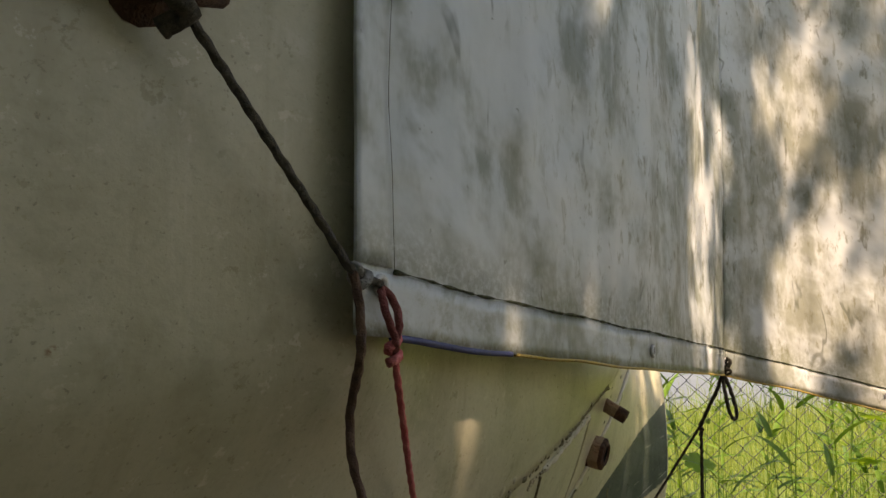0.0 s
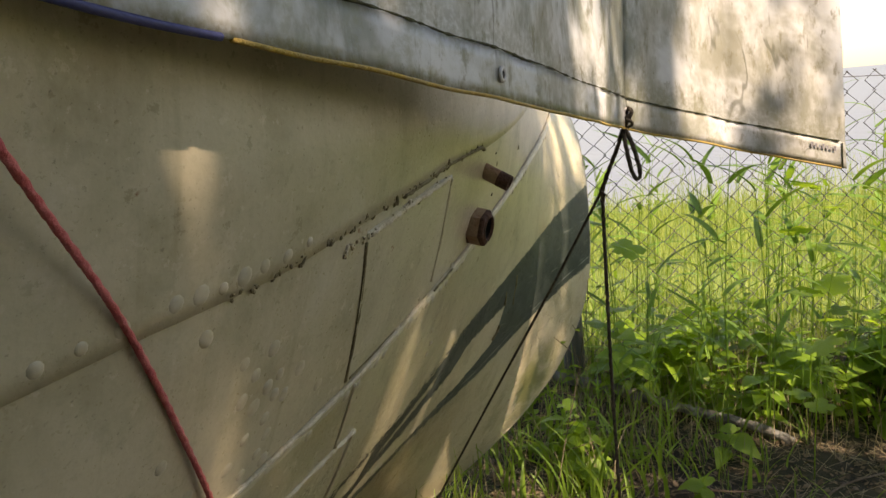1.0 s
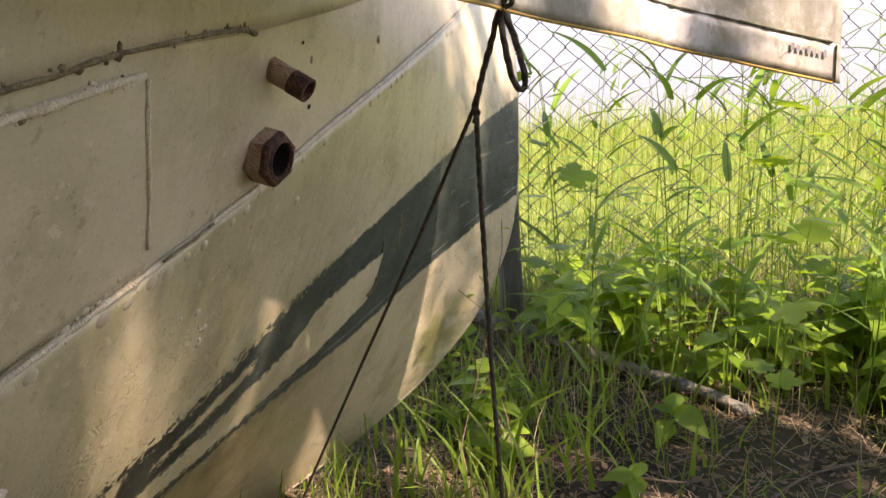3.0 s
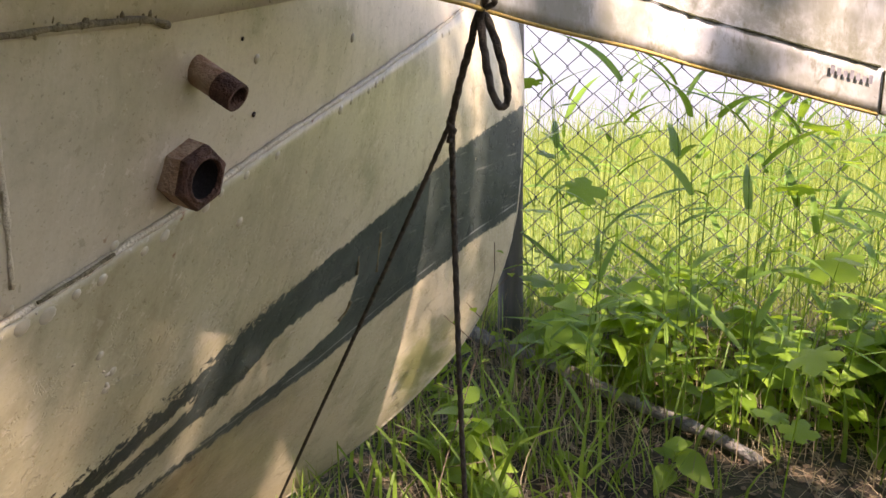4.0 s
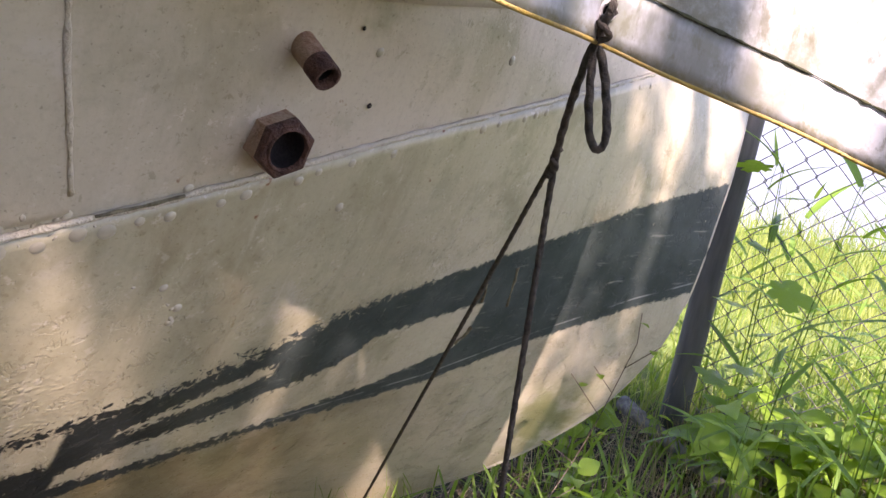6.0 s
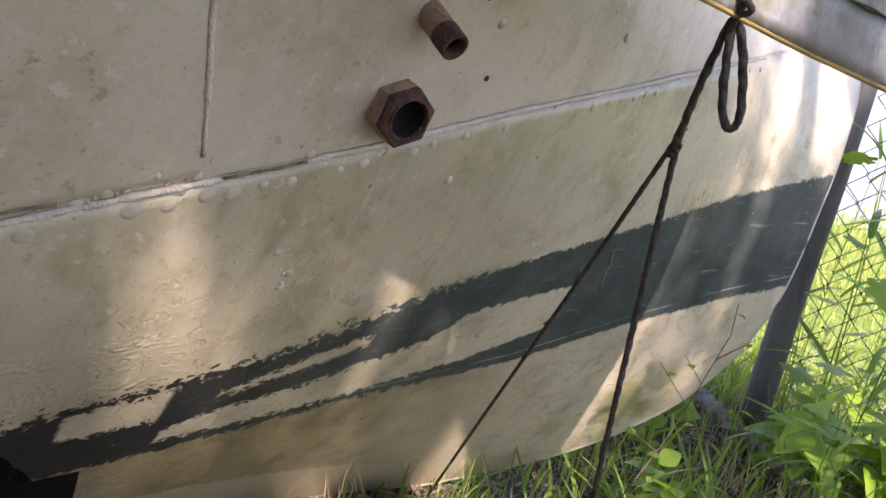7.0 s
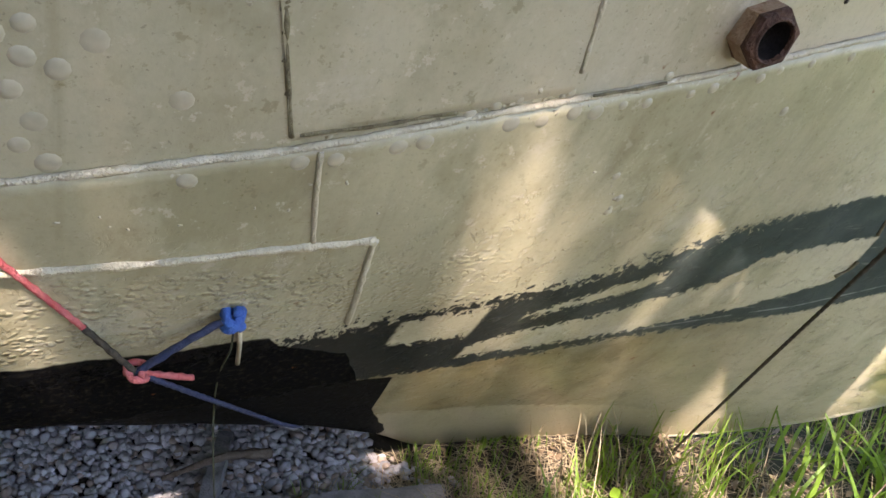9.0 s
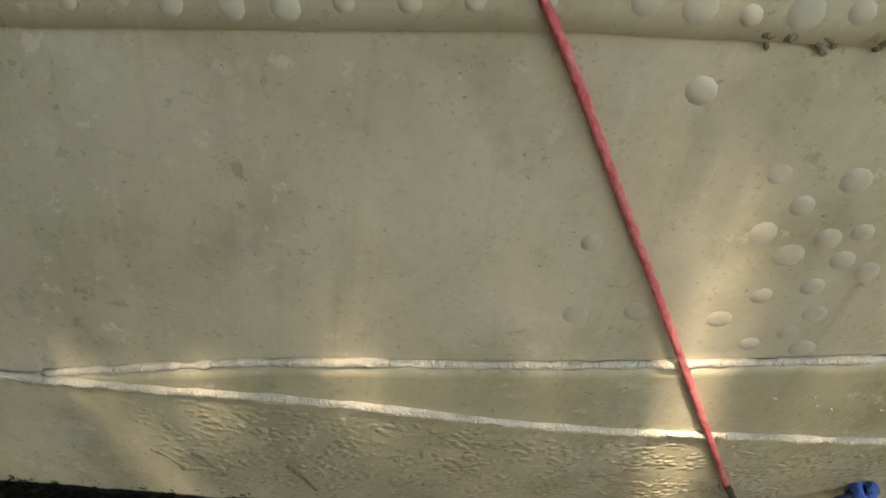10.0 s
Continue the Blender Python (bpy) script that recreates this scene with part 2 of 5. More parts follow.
    # flaked upper margin and dry brush ends
    depth = m.math("SUBTRACT", st, z0)
    flaked = m.noise(uv, 44, 6, 0.75, 0.3)
    worn = m.math("GREATER_THAN", m.math("ADD", flaked, m.ramp(depth, 0.0, 0.05, 0.13, -0.06, False)), m.ramp(u0, 2.3, 2.8, 0.53, 0.76))
    worn = m.math("MULTIPLY", worn, m.ramp(depth, 0.075, 0.04))
    brush = m.math("MULTIPLY", m.ramp(scr, 0.66, 0.70), m.ramp(m.noise(uv, 11, 3), 0.52, 0.62))
    stripe = m.math("MULTIPLY", stripe, m.math("SUBTRACT", 1.0, m.math("MAXIMUM", worn, m.math("MULTIPLY", brush, 0.6))))
    prim = m.mix(m.ramp(mid, 0.35, 0.7), (0.034, 0.048, 0.043), (0.064, 0.083, 0.075))
    prim = m.mix(m.math("MULTIPLY", m.ramp(scr, 0.6, 0.7), 0.5), prim, (0.24, 0.25, 0.22))
    prim = m.mix(m.ramp(u0, 2.6, 1.9), prim, (0.013, 0.016, 0.015))
    edge = m.math("SUBTRACT", z0, m.math("ADD", sb, 0.03))
    pale = m.math("MULTIPLY", m.ramp(m.math("ABSOLUTE", edge), 0.0035, 0.0015), m.math("MULTIPLY", m.ramp(u0, 2.35, 2.6), m.ramp(mid, 0.4, 0.55)))
    prim = m.mix(m.math("MULTIPLY", pale, 0.7), prim, (0.32, 0.34, 0.32))
    col = m.mix(stripe, col, prim)
    # tarred bottom; its black also holds the shade under the hull's turn
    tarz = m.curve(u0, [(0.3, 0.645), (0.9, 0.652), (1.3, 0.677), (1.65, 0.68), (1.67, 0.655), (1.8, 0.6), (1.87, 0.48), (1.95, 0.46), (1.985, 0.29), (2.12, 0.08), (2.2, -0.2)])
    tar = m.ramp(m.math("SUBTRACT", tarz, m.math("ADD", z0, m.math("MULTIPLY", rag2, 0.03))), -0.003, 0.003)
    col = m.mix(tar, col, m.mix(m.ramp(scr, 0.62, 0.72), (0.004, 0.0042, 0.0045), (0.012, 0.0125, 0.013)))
    # green film beside the forefoot
    moss = both(m.ramp(u0, 3.22, 3.36), m.ramp(u0, 3.56, 3.46), m.ramp(z0, 0.16, 0.30), m.ramp(z0, 0.56, 0.42), m.ramp(mid, 0.38, 0.56))
    col = m.mix(m.math("MULTIPLY", moss, 0.65), col, (0.17, 0.19, 0.045))
    # rust specks
    rs = m.noise(uv, 23, 2, 0.5)
    col = m.mix(m.math("MULTIPLY", m.ramp(rs, 0.735, 0.77), m.ramp(fine, 0.4, 0.6)), col, (0.20, 0.075, 0.02))
    col = m.mix(m.math("MULTIPLY", m.ramp(fine, 0.45, 0.85), 0.22), col, (0.16, 0.14, 0.09))
    # pitted zone along the waterline
    pit_v = m.n("ShaderNodeMapping")
    m.put(uv, pit_v.inputs[0])
    pit_v.inputs["Scale"].default_value = (0.9, 1.2, 1)
    cell = m.n("ShaderNodeTexVoronoi")
    cell.feature = "SMOOTH_F1"
    wob = m.n("ShaderNodeMix")
    wob.data_type = "VECTOR"
    wob.inputs[0].default_value = 0.012
    m.put(pit_v.outputs[0], wob.inputs[4])
    m.t.links.new(m.t.nodes.new("ShaderNodeTexNoise").outputs[1], wob.inputs[5])
    m.put(wob.outputs[1], cell.inputs["Vector"])
    cell.inputs["Scale"].default_value = 105
    cell.inputs["Smoothness"].default_value = 0.5
    pits = m.math("MULTIPLY", m.ramp(cell.outputs[0], 0.62, 0.18), m.ramp(m.noise(uv, 24, 4), 0.36, 0.6))
    zone = both(m.ramp(z0, 0.87, 0.83), m.ramp(z0, 0.66, 0.72), m.ramp(u0, 2.15, 1.6), m.ramp(u0, 0.6, 0.8))
    h = m.math("ADD", m.math("MULTIPLY", m.math("MULTIPLY", pits, zone), 0.62), m.math("MULTIPLY", fine, 0.10))
    h = m.math("ADD", h, m.math("MULTIPLY", mid, 0.35))
    flake = m.ramp(m.noise(uv, 30, 5, 0.7, 0.4), 0.56, 0.60)
    flakes = m.math("MULTIPLY", flake, m.ramp(m.math("SUBTRACT", seam, z0), 0.05, 0.35, 0.0, 1.0))
    h = m.math("SUBTRACT", h, m.math("MULTIPLY", flakes, 0.42))
    h = m.math("SUBTRACT", h, m.math("MULTIPLY", stripe, 0.12))
    nrm = m.bump(h, 0.004)
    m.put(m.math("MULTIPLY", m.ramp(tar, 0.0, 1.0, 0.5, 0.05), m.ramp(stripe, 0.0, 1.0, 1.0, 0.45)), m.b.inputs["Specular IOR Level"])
    rough = m.math("ADD", m.ramp(fine, 0.2, 0.8, 0.25, 0.40), m.math("MULTIPLY", stripe, 0.15))
    rough = m.math("MULTIPLY", rough, m.ramp(tar, 0.0, 1.0, 1.0, 1.8))
    return m.set(col, rough, nrm)


def tarp_cloth():
    m = Mat("tarp_cloth")
    uv = m.n("ShaderNodeUVMap").outputs[0]
    sp = m.n("ShaderNodeSeparateXYZ")
    m.put(uv, sp.inputs[0])
    dn = m.n("ShaderNodeMapping")
    m.put(uv, dn.inputs[0])
    dn.inputs["Scale"].default_value = (1, 0.42, 1)
    big = m.noise(uv, 3.2, 5, 0.62, 0.15)
    runs = m.noise(dn.outputs[0], 15, 5, 0.65)
    fine = m.noise(uv, 85, 4, 0.7)
    col = m.mix(m.ramp(big, 0.3, 0.7), (0.76, 0.80, 0.81), (0.62, 0.67, 0.66))
    green = m.math("MULTIPLY", m.ramp(m.math("ADD", big, m.ramp(sp.outputs[0], 0.7, 1.5, 0.0, 0.05)), 0.45, 0.60), m.ramp(runs, 0.36, 0.58))
    col = m.mix(m.math("MULTIPLY", green, 0.66), col, (0.17, 0.195, 0.11))
    weep = m.noise(dn.outputs[0], 34, 5, 0.7, 0.3)
    col = m.mix(m.math("MULTIPLY", m.math("MULTIPLY", m.ramp(weep, 0.54, 0.66), m.ramp(sp.outputs[0], 0.2, 0.8)), 0.6), col, (0.17, 0.17, 0.075))
    # black drip lines, and a warm stain on the end sheet
    thin_v = m.n("ShaderNodeMapping")
    m.put(uv, thin_v.inputs[0])
    thin_v.inputs["Scale"].default_value = (1, 0.09, 1)
    drips = m.ramp(m.noise(thin_v.outputs[0], 42, 4, 0.7, 0.4), 0.66, 0.70)
    col = m.mix(m.math("MULTIPLY", m.math("MULTIPLY", drips, m.ramp(big, 0.42, 0.56)), 0.75), col, (0.07, 0.075, 0.035))
    col = m.mix(m.math("MULTIPLY", m.ramp(sp.outputs[0], 1.68, 1.74), m.ramp(big, 0.3, 0.6, 0.05, 0.3)), col, (0.50, 0.44, 0.33))
    # thin dark crease lines, placed by noise
    fold_n = m.math("ABSOLUTE", m.math("SUBTRACT", m.noise(dn.outputs[0], 3.1, 4, 0.55, 0.6), 0.5))
    folds = m.math("MULTIPLY", m.ramp(fold_n, 0.010, 0.003), m.ramp(m.noise(uv, 6, 3), 0.52, 0.62))
    col = m.mix(m.math("MULTIPLY", folds, 0.5), col, (0.06, 0.07, 0.035))
    # mildew bleeding down from the hem seam
    h = sp.outputs[1]
    jag = m.math("ADD", h, m.math("MULTIPLY", m.math("SUBTRACT", runs, 0.5), 0.06))
    near = m.math("MULTIPLY", m.ramp(jag, 0.060, 0.078), m.ramp(h, 0.16, 0.075))
    col = m.mix(m.math("MULTIPLY", near, m.ramp(fine, 0.3, 0.6, 0.1, 0.5)), col, (0.16, 0.17, 0.08))
    hem = m.math("MULTIPLY", m.ramp(h, 0.072, 0.066), m.ramp(m.noise(uv, 19, 6, 0.72, 0.3), 0.44, 0.66))
    col = m.mix(m.math("MULTIPLY", hem, 0.6), col, (0.33, 0.35, 0.24))
    foot = m.math("MULTIPLY", m.ramp(jag, 0.016, 0.004), m.ramp(fine, 0.35, 0.6))
    col = m.mix(m.math("MULTIPLY", foot, 0.55), col, (0.30, 0.27, 0.10))
    specks = m.math("MULTIPLY", m.ramp(m.noise(uv, 50, 3, 0.6), 0.66, 0.72), m.ramp(runs, 0.45, 0.6))
    col = m.mix(m.math("MULTIPLY", specks, 0.5), col, (0.10, 0.11, 0.05))
    crease = m.noise(uv, 5, 3, 0.5, 0.3)
    nrm = m.bump(m.math("ADD", m.math("MULTIPLY", crease, 1.0), m.math("MULTIPLY", fine, 0.02)), 0.02)
    m.set(col, m.ramp(fine, 0.2, 0.8, 0.3, 0.45), nrm)
    return m.thin(col, 0.36)


HULL = hull_paint()
TARP = tarp_cloth()
BEAD = mottled("weld_paint", (0.63, 0.58, 0.43), (0.50, 0.455, 0.32), 40, 0.5, 0.003)
CRACK = mottled("dirty_joint", (0.13, 0.11, 0.06), (0.27, 0.24, 0.14), 60, 0.8, 0.003)
RIVET = mottled("rivet_paint", (0.49, 0.455, 0.335), (0.43, 0.40, 0.29), 12, 0.42, 0.0004)
RUST = mottled("rusty_iron", (0.06, 0.028, 0.018), (0.14, 0.068, 0.044), 45, 0.75, 0.004, 0.3)
RUST_PALE = mottled("rusty_painted_pipe", (0.30, 0.16, 0.09), (0.42, 0.30, 0.2), 30, 0.7, 0.004, 0.1)
# near-black colour stands in for the shade inside bores and holes
BORE_SHADE = mottled("bore_shade", (0.006, 0.004, 0.004), (0.012, 0.008, 0.007), 40, 0.9)
STITCH = mottled("mildewed_stitching", (0.035, 0.04, 0.018), (0.10, 0.11, 0.05), 60, 0.9, 0.003)
EDGE_BLUE = mottled("blue_edge", (0.02, 0.03, 0.12), (0.05, 0.06, 0.17), 40, 0.6)
EDGE_YELLOW = mottled("yellow_edge", (0.50, 0.34, 0.06), (0.36, 0.27, 0.10), 30, 0.6, 0.002)
BRASS = mottled("dull_eyelet", (0.62, 0.62, 0.60), (0.45, 0.45, 0.43), 60, 0.4, 0.001, 0.2)
INK = mottled("faded_ink", (0.16, 0.16, 0.17), (0.3, 0.3, 0.3), 80, 0.7)
ROPE_DARK = mottled("dark_rope", (0.035, 0.03, 0.022), (0.10, 0.085, 0.06), 90, 0.9, 0.002)
ROPE_RED = mottled("faded_red_rope", (0.55, 0.10, 0.10), (0.68, 0.20, 0.19), 50, 0.8, 0.002)
ROPE_WINE = mottled("dark_red_rope", (0.20, 0.045, 0.04), (0.33, 0.10, 0.09), 60, 0.85, 0.002)
ROPE_GREY = mottled("grey_rope", (0.16, 0.16, 0.15), (0.30, 0.30, 0.28), 60, 0.9, 0.002)
ROPE_BROWN = mottled("brown_rope", (0.07, 0.035, 0.025), (0.14, 0.08, 0.05), 60, 0.9, 0.002)
STRAP = mottled("blue_cord", (0.02, 0.09, 0.36), (0.04, 0.16, 0.50), 60, 0.6, 0.002)
STRAP_DARK = mottled("navy_cord", (0.02, 0.035, 0.09), (0.045, 0.06, 0.12), 60, 0.7, 0.002)
WIRE = mottled("dull_fence_wire", (0.075, 0.075, 0.07), (0.15, 0.15, 0.14), 40, 0.6, 0.0, 0.2)
POST = mottled("grey_post", (0.06, 0.064, 0.062), (0.13, 0.132, 0.125), 8, 0.7, 0.003, 0.0, 5, (1, 1, 0.15))
BARK = mottled("grey_bark", (0.31, 0.305, 0.27), (0.12, 0.11, 0.085), 22, 0.85, 0.008)
BROWN_BARK = mottled("brown_bark", (0.10, 0.07, 0.045), (0.18, 0.14, 0.10), 10, 0.9, 0.01, 0.0, 4, (1, 1, 0.3))
OLD_WOOD = mottled("weathered_wood", (0.20, 0.19, 0.175), (0.32, 0.31, 0.29), 16, 0.85, 0.004, 0.0, 5, (1, 1, 0.4))
DECK = mottled("deck_boards", (0.25, 0.22, 0.17), (0.32, 0.28, 0.2), 6, 0.8)


def pebble_mat():
    m = Mat("pebbles")
    r = m.n("ShaderNodeNewGeometry").outputs["Random Per Island"]
    c = m.mix(m.ramp(r, 0.0, 1.0), (0.34, 0.34, 0.335), (0.64, 0.63, 0.61))
    c = m.mix(m.ramp(r, 0.8, 0.9), c, (0.38, 0.30, 0.23))
    ns = m.noise(m.coords(), 60, 4)
    c = m.mix(m.math("MULTIPLY", ns, 0.5), c, (0.13, 0.13, 0.125))
    return m.set(c, 0.7, m.bump(ns, 0.002))


def soil_mat():
    m = Mat("soil")
    c = m.coords()
    a, b, d = m.noise(c, 0.8, 5), m.noise(c, 12, 5, 0.65), m.noise(c, 95, 4, 0.7)
    col = m.mix(m.ramp(b, 0.3, 0.7), (0.016, 0.012, 0.008), (0.055, 0.041, 0.025))
    col = m.mix(m.math("MULTIPLY", m.ramp(d, 0.55, 0.72), 0.5), col, (0.12, 0.095, 0.06))
    col = m.mix(m.math("MULTIPLY", m.ramp(a, 0.45, 0.65), 0.45), col, (0.06, 0.075, 0.02))
    far = m.n("ShaderNodeSeparateXYZ")
    m.put(c, far.inputs[0])
    col = m.mix(m.ramp(far.outputs[1], 4.4, 5.6), col, m.mix(m.ramp(b, 0.3, 0.7), (0.10, 0.17, 0.03), (0.17, 0.24, 0.05)))
    return m.set(col, 0.95, m.bump(m.math("ADD", b, m.math("MULTIPLY", d, 0.4)), 0.02))


PEBBLE, SOIL = pebble_mat(), soil_mat()
GRASS = leafy("grass_blades", (0.06, 0.14, 0.02), (0.22, 0.36, 0.05), 0.45, 0.4)
MEADOW = leafy("meadow_blades", (0.18, 0.25, 0.055), (0.40, 0.48, 0.14), 0.5, 0.42)
STRAW = leafy("dry_straw", (0.20, 0.16, 0.09), (0.44, 0.37, 0.24), 0.7, 0.15)
LITTER = leafy("leaf_litter", (0.04, 0.029, 0.016), (0.25, 0.18, 0.105), 0.7, 0.1)
REED = leafy("reed_leaf", (0.08, 0.19, 0.03), (0.20, 0.36, 0.05), 0.4, 0.4, "Random")
HERB = leafy("herb_leaf", (0.08, 0.18, 0.02), (0.28, 0.46, 0.05), 0.33, 0.5, "Random")
CANOPY = leafy("tree_leaf", (0.04, 0.10, 0.015), (0.10, 0.20, 0.03), 0.5, 0.3)
WATER = Mat("lake_water")
WATER.set((0.15, 0.16, 0.18), 0.3, WATER.bump(WATER.noise(WATER.coords("Object", (1, 0.4, 1)), 3, 3), 0.03))


# ---- mesh helpers ----
def part(name, bm, material, parent=None, label="", smooth=True):
    me = bpy.data.meshes.new(name)
    bm.to_mesh(me)
    bm.free()
    me.materials.append(material)
    if smooth:
        me.polygons.foreach_set("use_smooth", [True] * len(me.polygons))
    ob = new(name, me)
    ob.parent = parent
    if label:
        ob["label"] = label
    return ob


def thing(name, label, category, group="", kind="", at=(0, 0, 0)):
    ob = new(name)
    ob.location = at
    return tagged(ob, label, category, group, kind)


def grid_bm(nu, nv, fn, uv=None):
    bm = bmesh.new()
    rows = [[bm.verts.new(fn(i / nu, j / nv)) for i in range(nu + 1)] for j in range(nv + 1)]
    lay = bm.loops.layers.uv.new("UVMap") if uv else None
    for j in range(nv):
        for i in range(nu):
            f = bm.faces.new((rows[j][i], rows[j][i + 1], rows[j + 1][i + 1], rows[j + 1][i]))
            if uv:
                for lp, (a, b) in zip(f.loops, ((i, j), (i + 1, j), (i + 1, j + 1), (i, j + 1))):
                    lp[lay].uv = uv(a / nu, b / nv)
    return bm


def spline(pts, step):
    """Catmull-Rom points about step apart."""
    p = [Vector(q) for q in pts]
    p = [p[0] * 2 - p[1]] + p + [p[-1] * 2 - p[-2]]
    res = []
    for k in range(1, len(p) - 2):
        n = max(1, int((p[k + 1] - p[k]).length / step))
        for i in range(n):
            t = i / n
            a, b, c, d = p[k - 1], p[k], p[k + 1], p[k + 2]
            res.append(0.5 * ((2 * b) + (c - a) * t + (2 * a - 5 * b + 4 * c - d) * t * t + (3 * b - a - 3 * c + d) * t ** 3))
    res.append(p[-2])
    return res


def tube_bm(pts, radius, sides=8, lobes=0, twist=0.0, taper=None, bm=None, wobble=0.0):
    """A tube along points; lobes and twist give laid rope."""
    bm = bm or bmesh.new()
    rings, up, run = [], Vector((0.13, 0.21, 1)), 0.0
    for i, p in enumerate(pts):
        a, b = pts[max(i - 1, 0)], pts[min(i + 1, len(pts) - 1)]
        d = (b - a).normalized()
        side = d.cross(up)
        if side.length < 0.1:
            side = d.cross(Vector((1, 0.3, 0)))
        side.normalize()
        top = side.cross(d)
        if i:
            run += (p - pts[i - 1]).length
        r = radius * (taper(i / max(len(pts) - 1, 1)) if taper else 1.0)
        if wobble:
            r *= 1 + wobble * noise.noise(p * 60)
        ring = []
        for k in range(sides):
            th = 2 * math.pi * k / sides
            rr = r * (1 + 0.13 * math.cos(lobes * th - twist * run)) if lobes else r
            ring.append(bm.verts.new(p + side * (math.cos(th) * rr) + top * (math.sin(th) * rr)))
        rings.append(ring)
    for a, b in zip(rings, rings[1:]):
        for k in range(sides):
            bm.faces.new((a[k], a[(k + 1) % sides], b[(k + 1) % sides], b[k]))
    bm.faces.new(rings[0][::-1])
    bm.faces.new(rings[-1])
    return bm


def rope_bm(pts, radius, step=0.004, bm=None):
    return tube_bm(spline(pts, step), radius, 9, 3, 2 * math.pi / (radius * 5.5), None, bm, 0.12)


class Soup:
    """Collects faces for large meshes."""

    def __init__(self):
        self.v, self.f = [], []

    def strip(self, pts, side, widths):
        n = len(self.v)
        for p, w in zip(pts, widths):
            self.v += [tuple(p - side * w), tuple(p + side * w)]
        for i in range(len(pts) - 1):
            k = n + 2 * i
            self.f.append((k, k + 1, k + 3, k + 2))

    def blade(self, base, h, w, lean, face, segs=3, droop=0.5):
        d = Vector((math.cos(lean), math.sin(lean), 0))
        side = Vector((math.cos(face), math.sin(face), 0))
        b = random.uniform(0.05, droop) * h
        pts = [base + Vector((0, 0, h * (t - 0.18 * b / h * t * t))) + d * (b * t * t) for t in [i / segs for i in range(segs + 1)]]
        self.strip(pts, side, [w * (1 - 0.55 * t) * (1 if t < 1 else 0.15) for t in [i / segs for i in range(segs + 1)]])

    def leaf(self, base, d, side, length, width, curl=0.2):
        up = side.cross(d)
        n = len(self.v)
        for t, w in ((0, 0.06), (0.25, 0.8), (0.5, 1.0), (0.75, 0.6), (1, 0.03)):
            c = base + d * (length * t) - up * (curl * length * t * t)
            self.v += [tuple(c - side * (width * w) + up * (0.12 * width * w)), tuple(c), tuple(c + side * (width * w) + up * (0.12 * width * w))]
        for i in range(4):
            k = n + 3 * i
            self.f += [(k, k + 1, k + 4, k + 3), (k + 1, k + 2, k + 5, k + 4)]

    def mesh(self, name, material, parent=None, smooth=False):
        me = bpy.data.meshes.new(name)
        me.from_pydata(self.v, [], self.f)
        me.materials.append(material)
        if smooth:
            me.polygons.foreach_set("use_smooth", [True] * len(me.polygons))
        ob = new(name, me)
        ob.parent = parent
        return ob


# ---- ground ----
def ground_z(x, y):
    n = x * OUT.x + y * OUT.y
    z = -0.045 + 0.03 * noise.noise(Vector((x * 1.3, y * 1.3, 0))) + 0.012 * noise.noise(Vector((x * 6, y * 6, 2)))
    z -= 0.15 * min(max((-0.88 - n) / 0.4, 0), 1) * min(max((3.25 - y) / 0.5, 0), 1)
    if y > 10.2:
        z -= 0.45 * min((y - 10.2) / 1.5, 1)
    return z


def spread(t, reach):
    v = 2 * t - 1
    return math.copysign(reach * (0.012 * abs(v) + 0.988 * abs(v) ** 5), v)


ground = part("ground", grid_bm(190, 190, lambda s, v: (lambda x, y: Vector((x, y, ground_z(x, y))))(0.6 + spread(s, 900), 2.6 + spread(v, 900))), SOIL)
tagged(ground, "dark bare soil with leaf litter running into a meadow", "ground", kind="structure")
lake = part("water", grid_bm(8, 8, lambda s, v: Vector((-700 + 1400 * s, 10.6 + 780 * v, -0.16))), WATER.m)
tagged(lake, "pale bright lake water beyond the meadow", "water", kind="structure")

# ---- boat ----
boat = thing("boat", "old riveted steel boat with flaking beige paint resting ashore", "boat")
U0, ZB, ZT = -1.6, -0.30, 2.15


def plate(name, lo, hi, a, b, out, nu, nv, lips=(False, False), label=""):
    """A hull plate between two height lines, from a(z) to b(z), standing proud by out; lips close its lower and upper edges."""
    def uz(s, v):
        zz = 0.8
        for _ in range(3):
            u = a(zz) + (b(zz) - a(zz)) * s
            zz = lo(u) + (hi(u) - lo(u)) * min(max(v, 0), 1)
        return u, zz
    rows = [i / nv for i in range(nv + 1)]
    if lips[0]:
        rows = [-1.0] + rows
    if lips[1]:
        rows = rows + [2.0]
    n = len(rows) - 1

    def at(s, t):
        v = rows[round(t * n)]
        u, zz = uz(s, v)
        return hull_at(u, zz, -0.002 if (v < 0 or v > 1) else out)
    bm = grid_bm(nu, n, at, lambda s, t: uz(s, rows[round(t * n)]))
    ob = part(name, bm, HULL, boat, label)
    return ob


const = lambda k: (lambda q: k)
seam_z = lambda u: line(u, SEAM)
top_z = lambda u: line(u, TOPSEAM)
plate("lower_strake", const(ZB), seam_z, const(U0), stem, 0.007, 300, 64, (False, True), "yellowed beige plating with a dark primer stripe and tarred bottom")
plate("middle_strake", lambda u: seam_z(u) - 0.02, lambda u: top_z(u) + 0.02, const(U0), stem, 0.0, 260, 24, label="grey beige plating")
plate("top_strake", top_z, const(ZT), const(U0), stem, 0.005, 220, 36, (True, False), "grey beige topside plating")
plate("doubler_plate", lambda u: seam_z(u) + 0.012, lambda u: top_z(u) - 0.022, lambda z: 1.59 - 0.27 * (z - 1.05), lambda z: 1.927 - 0.2 * (z - 1.143), 0.003, 20, 20,
      (True, True), "square repair plate welded to the side")
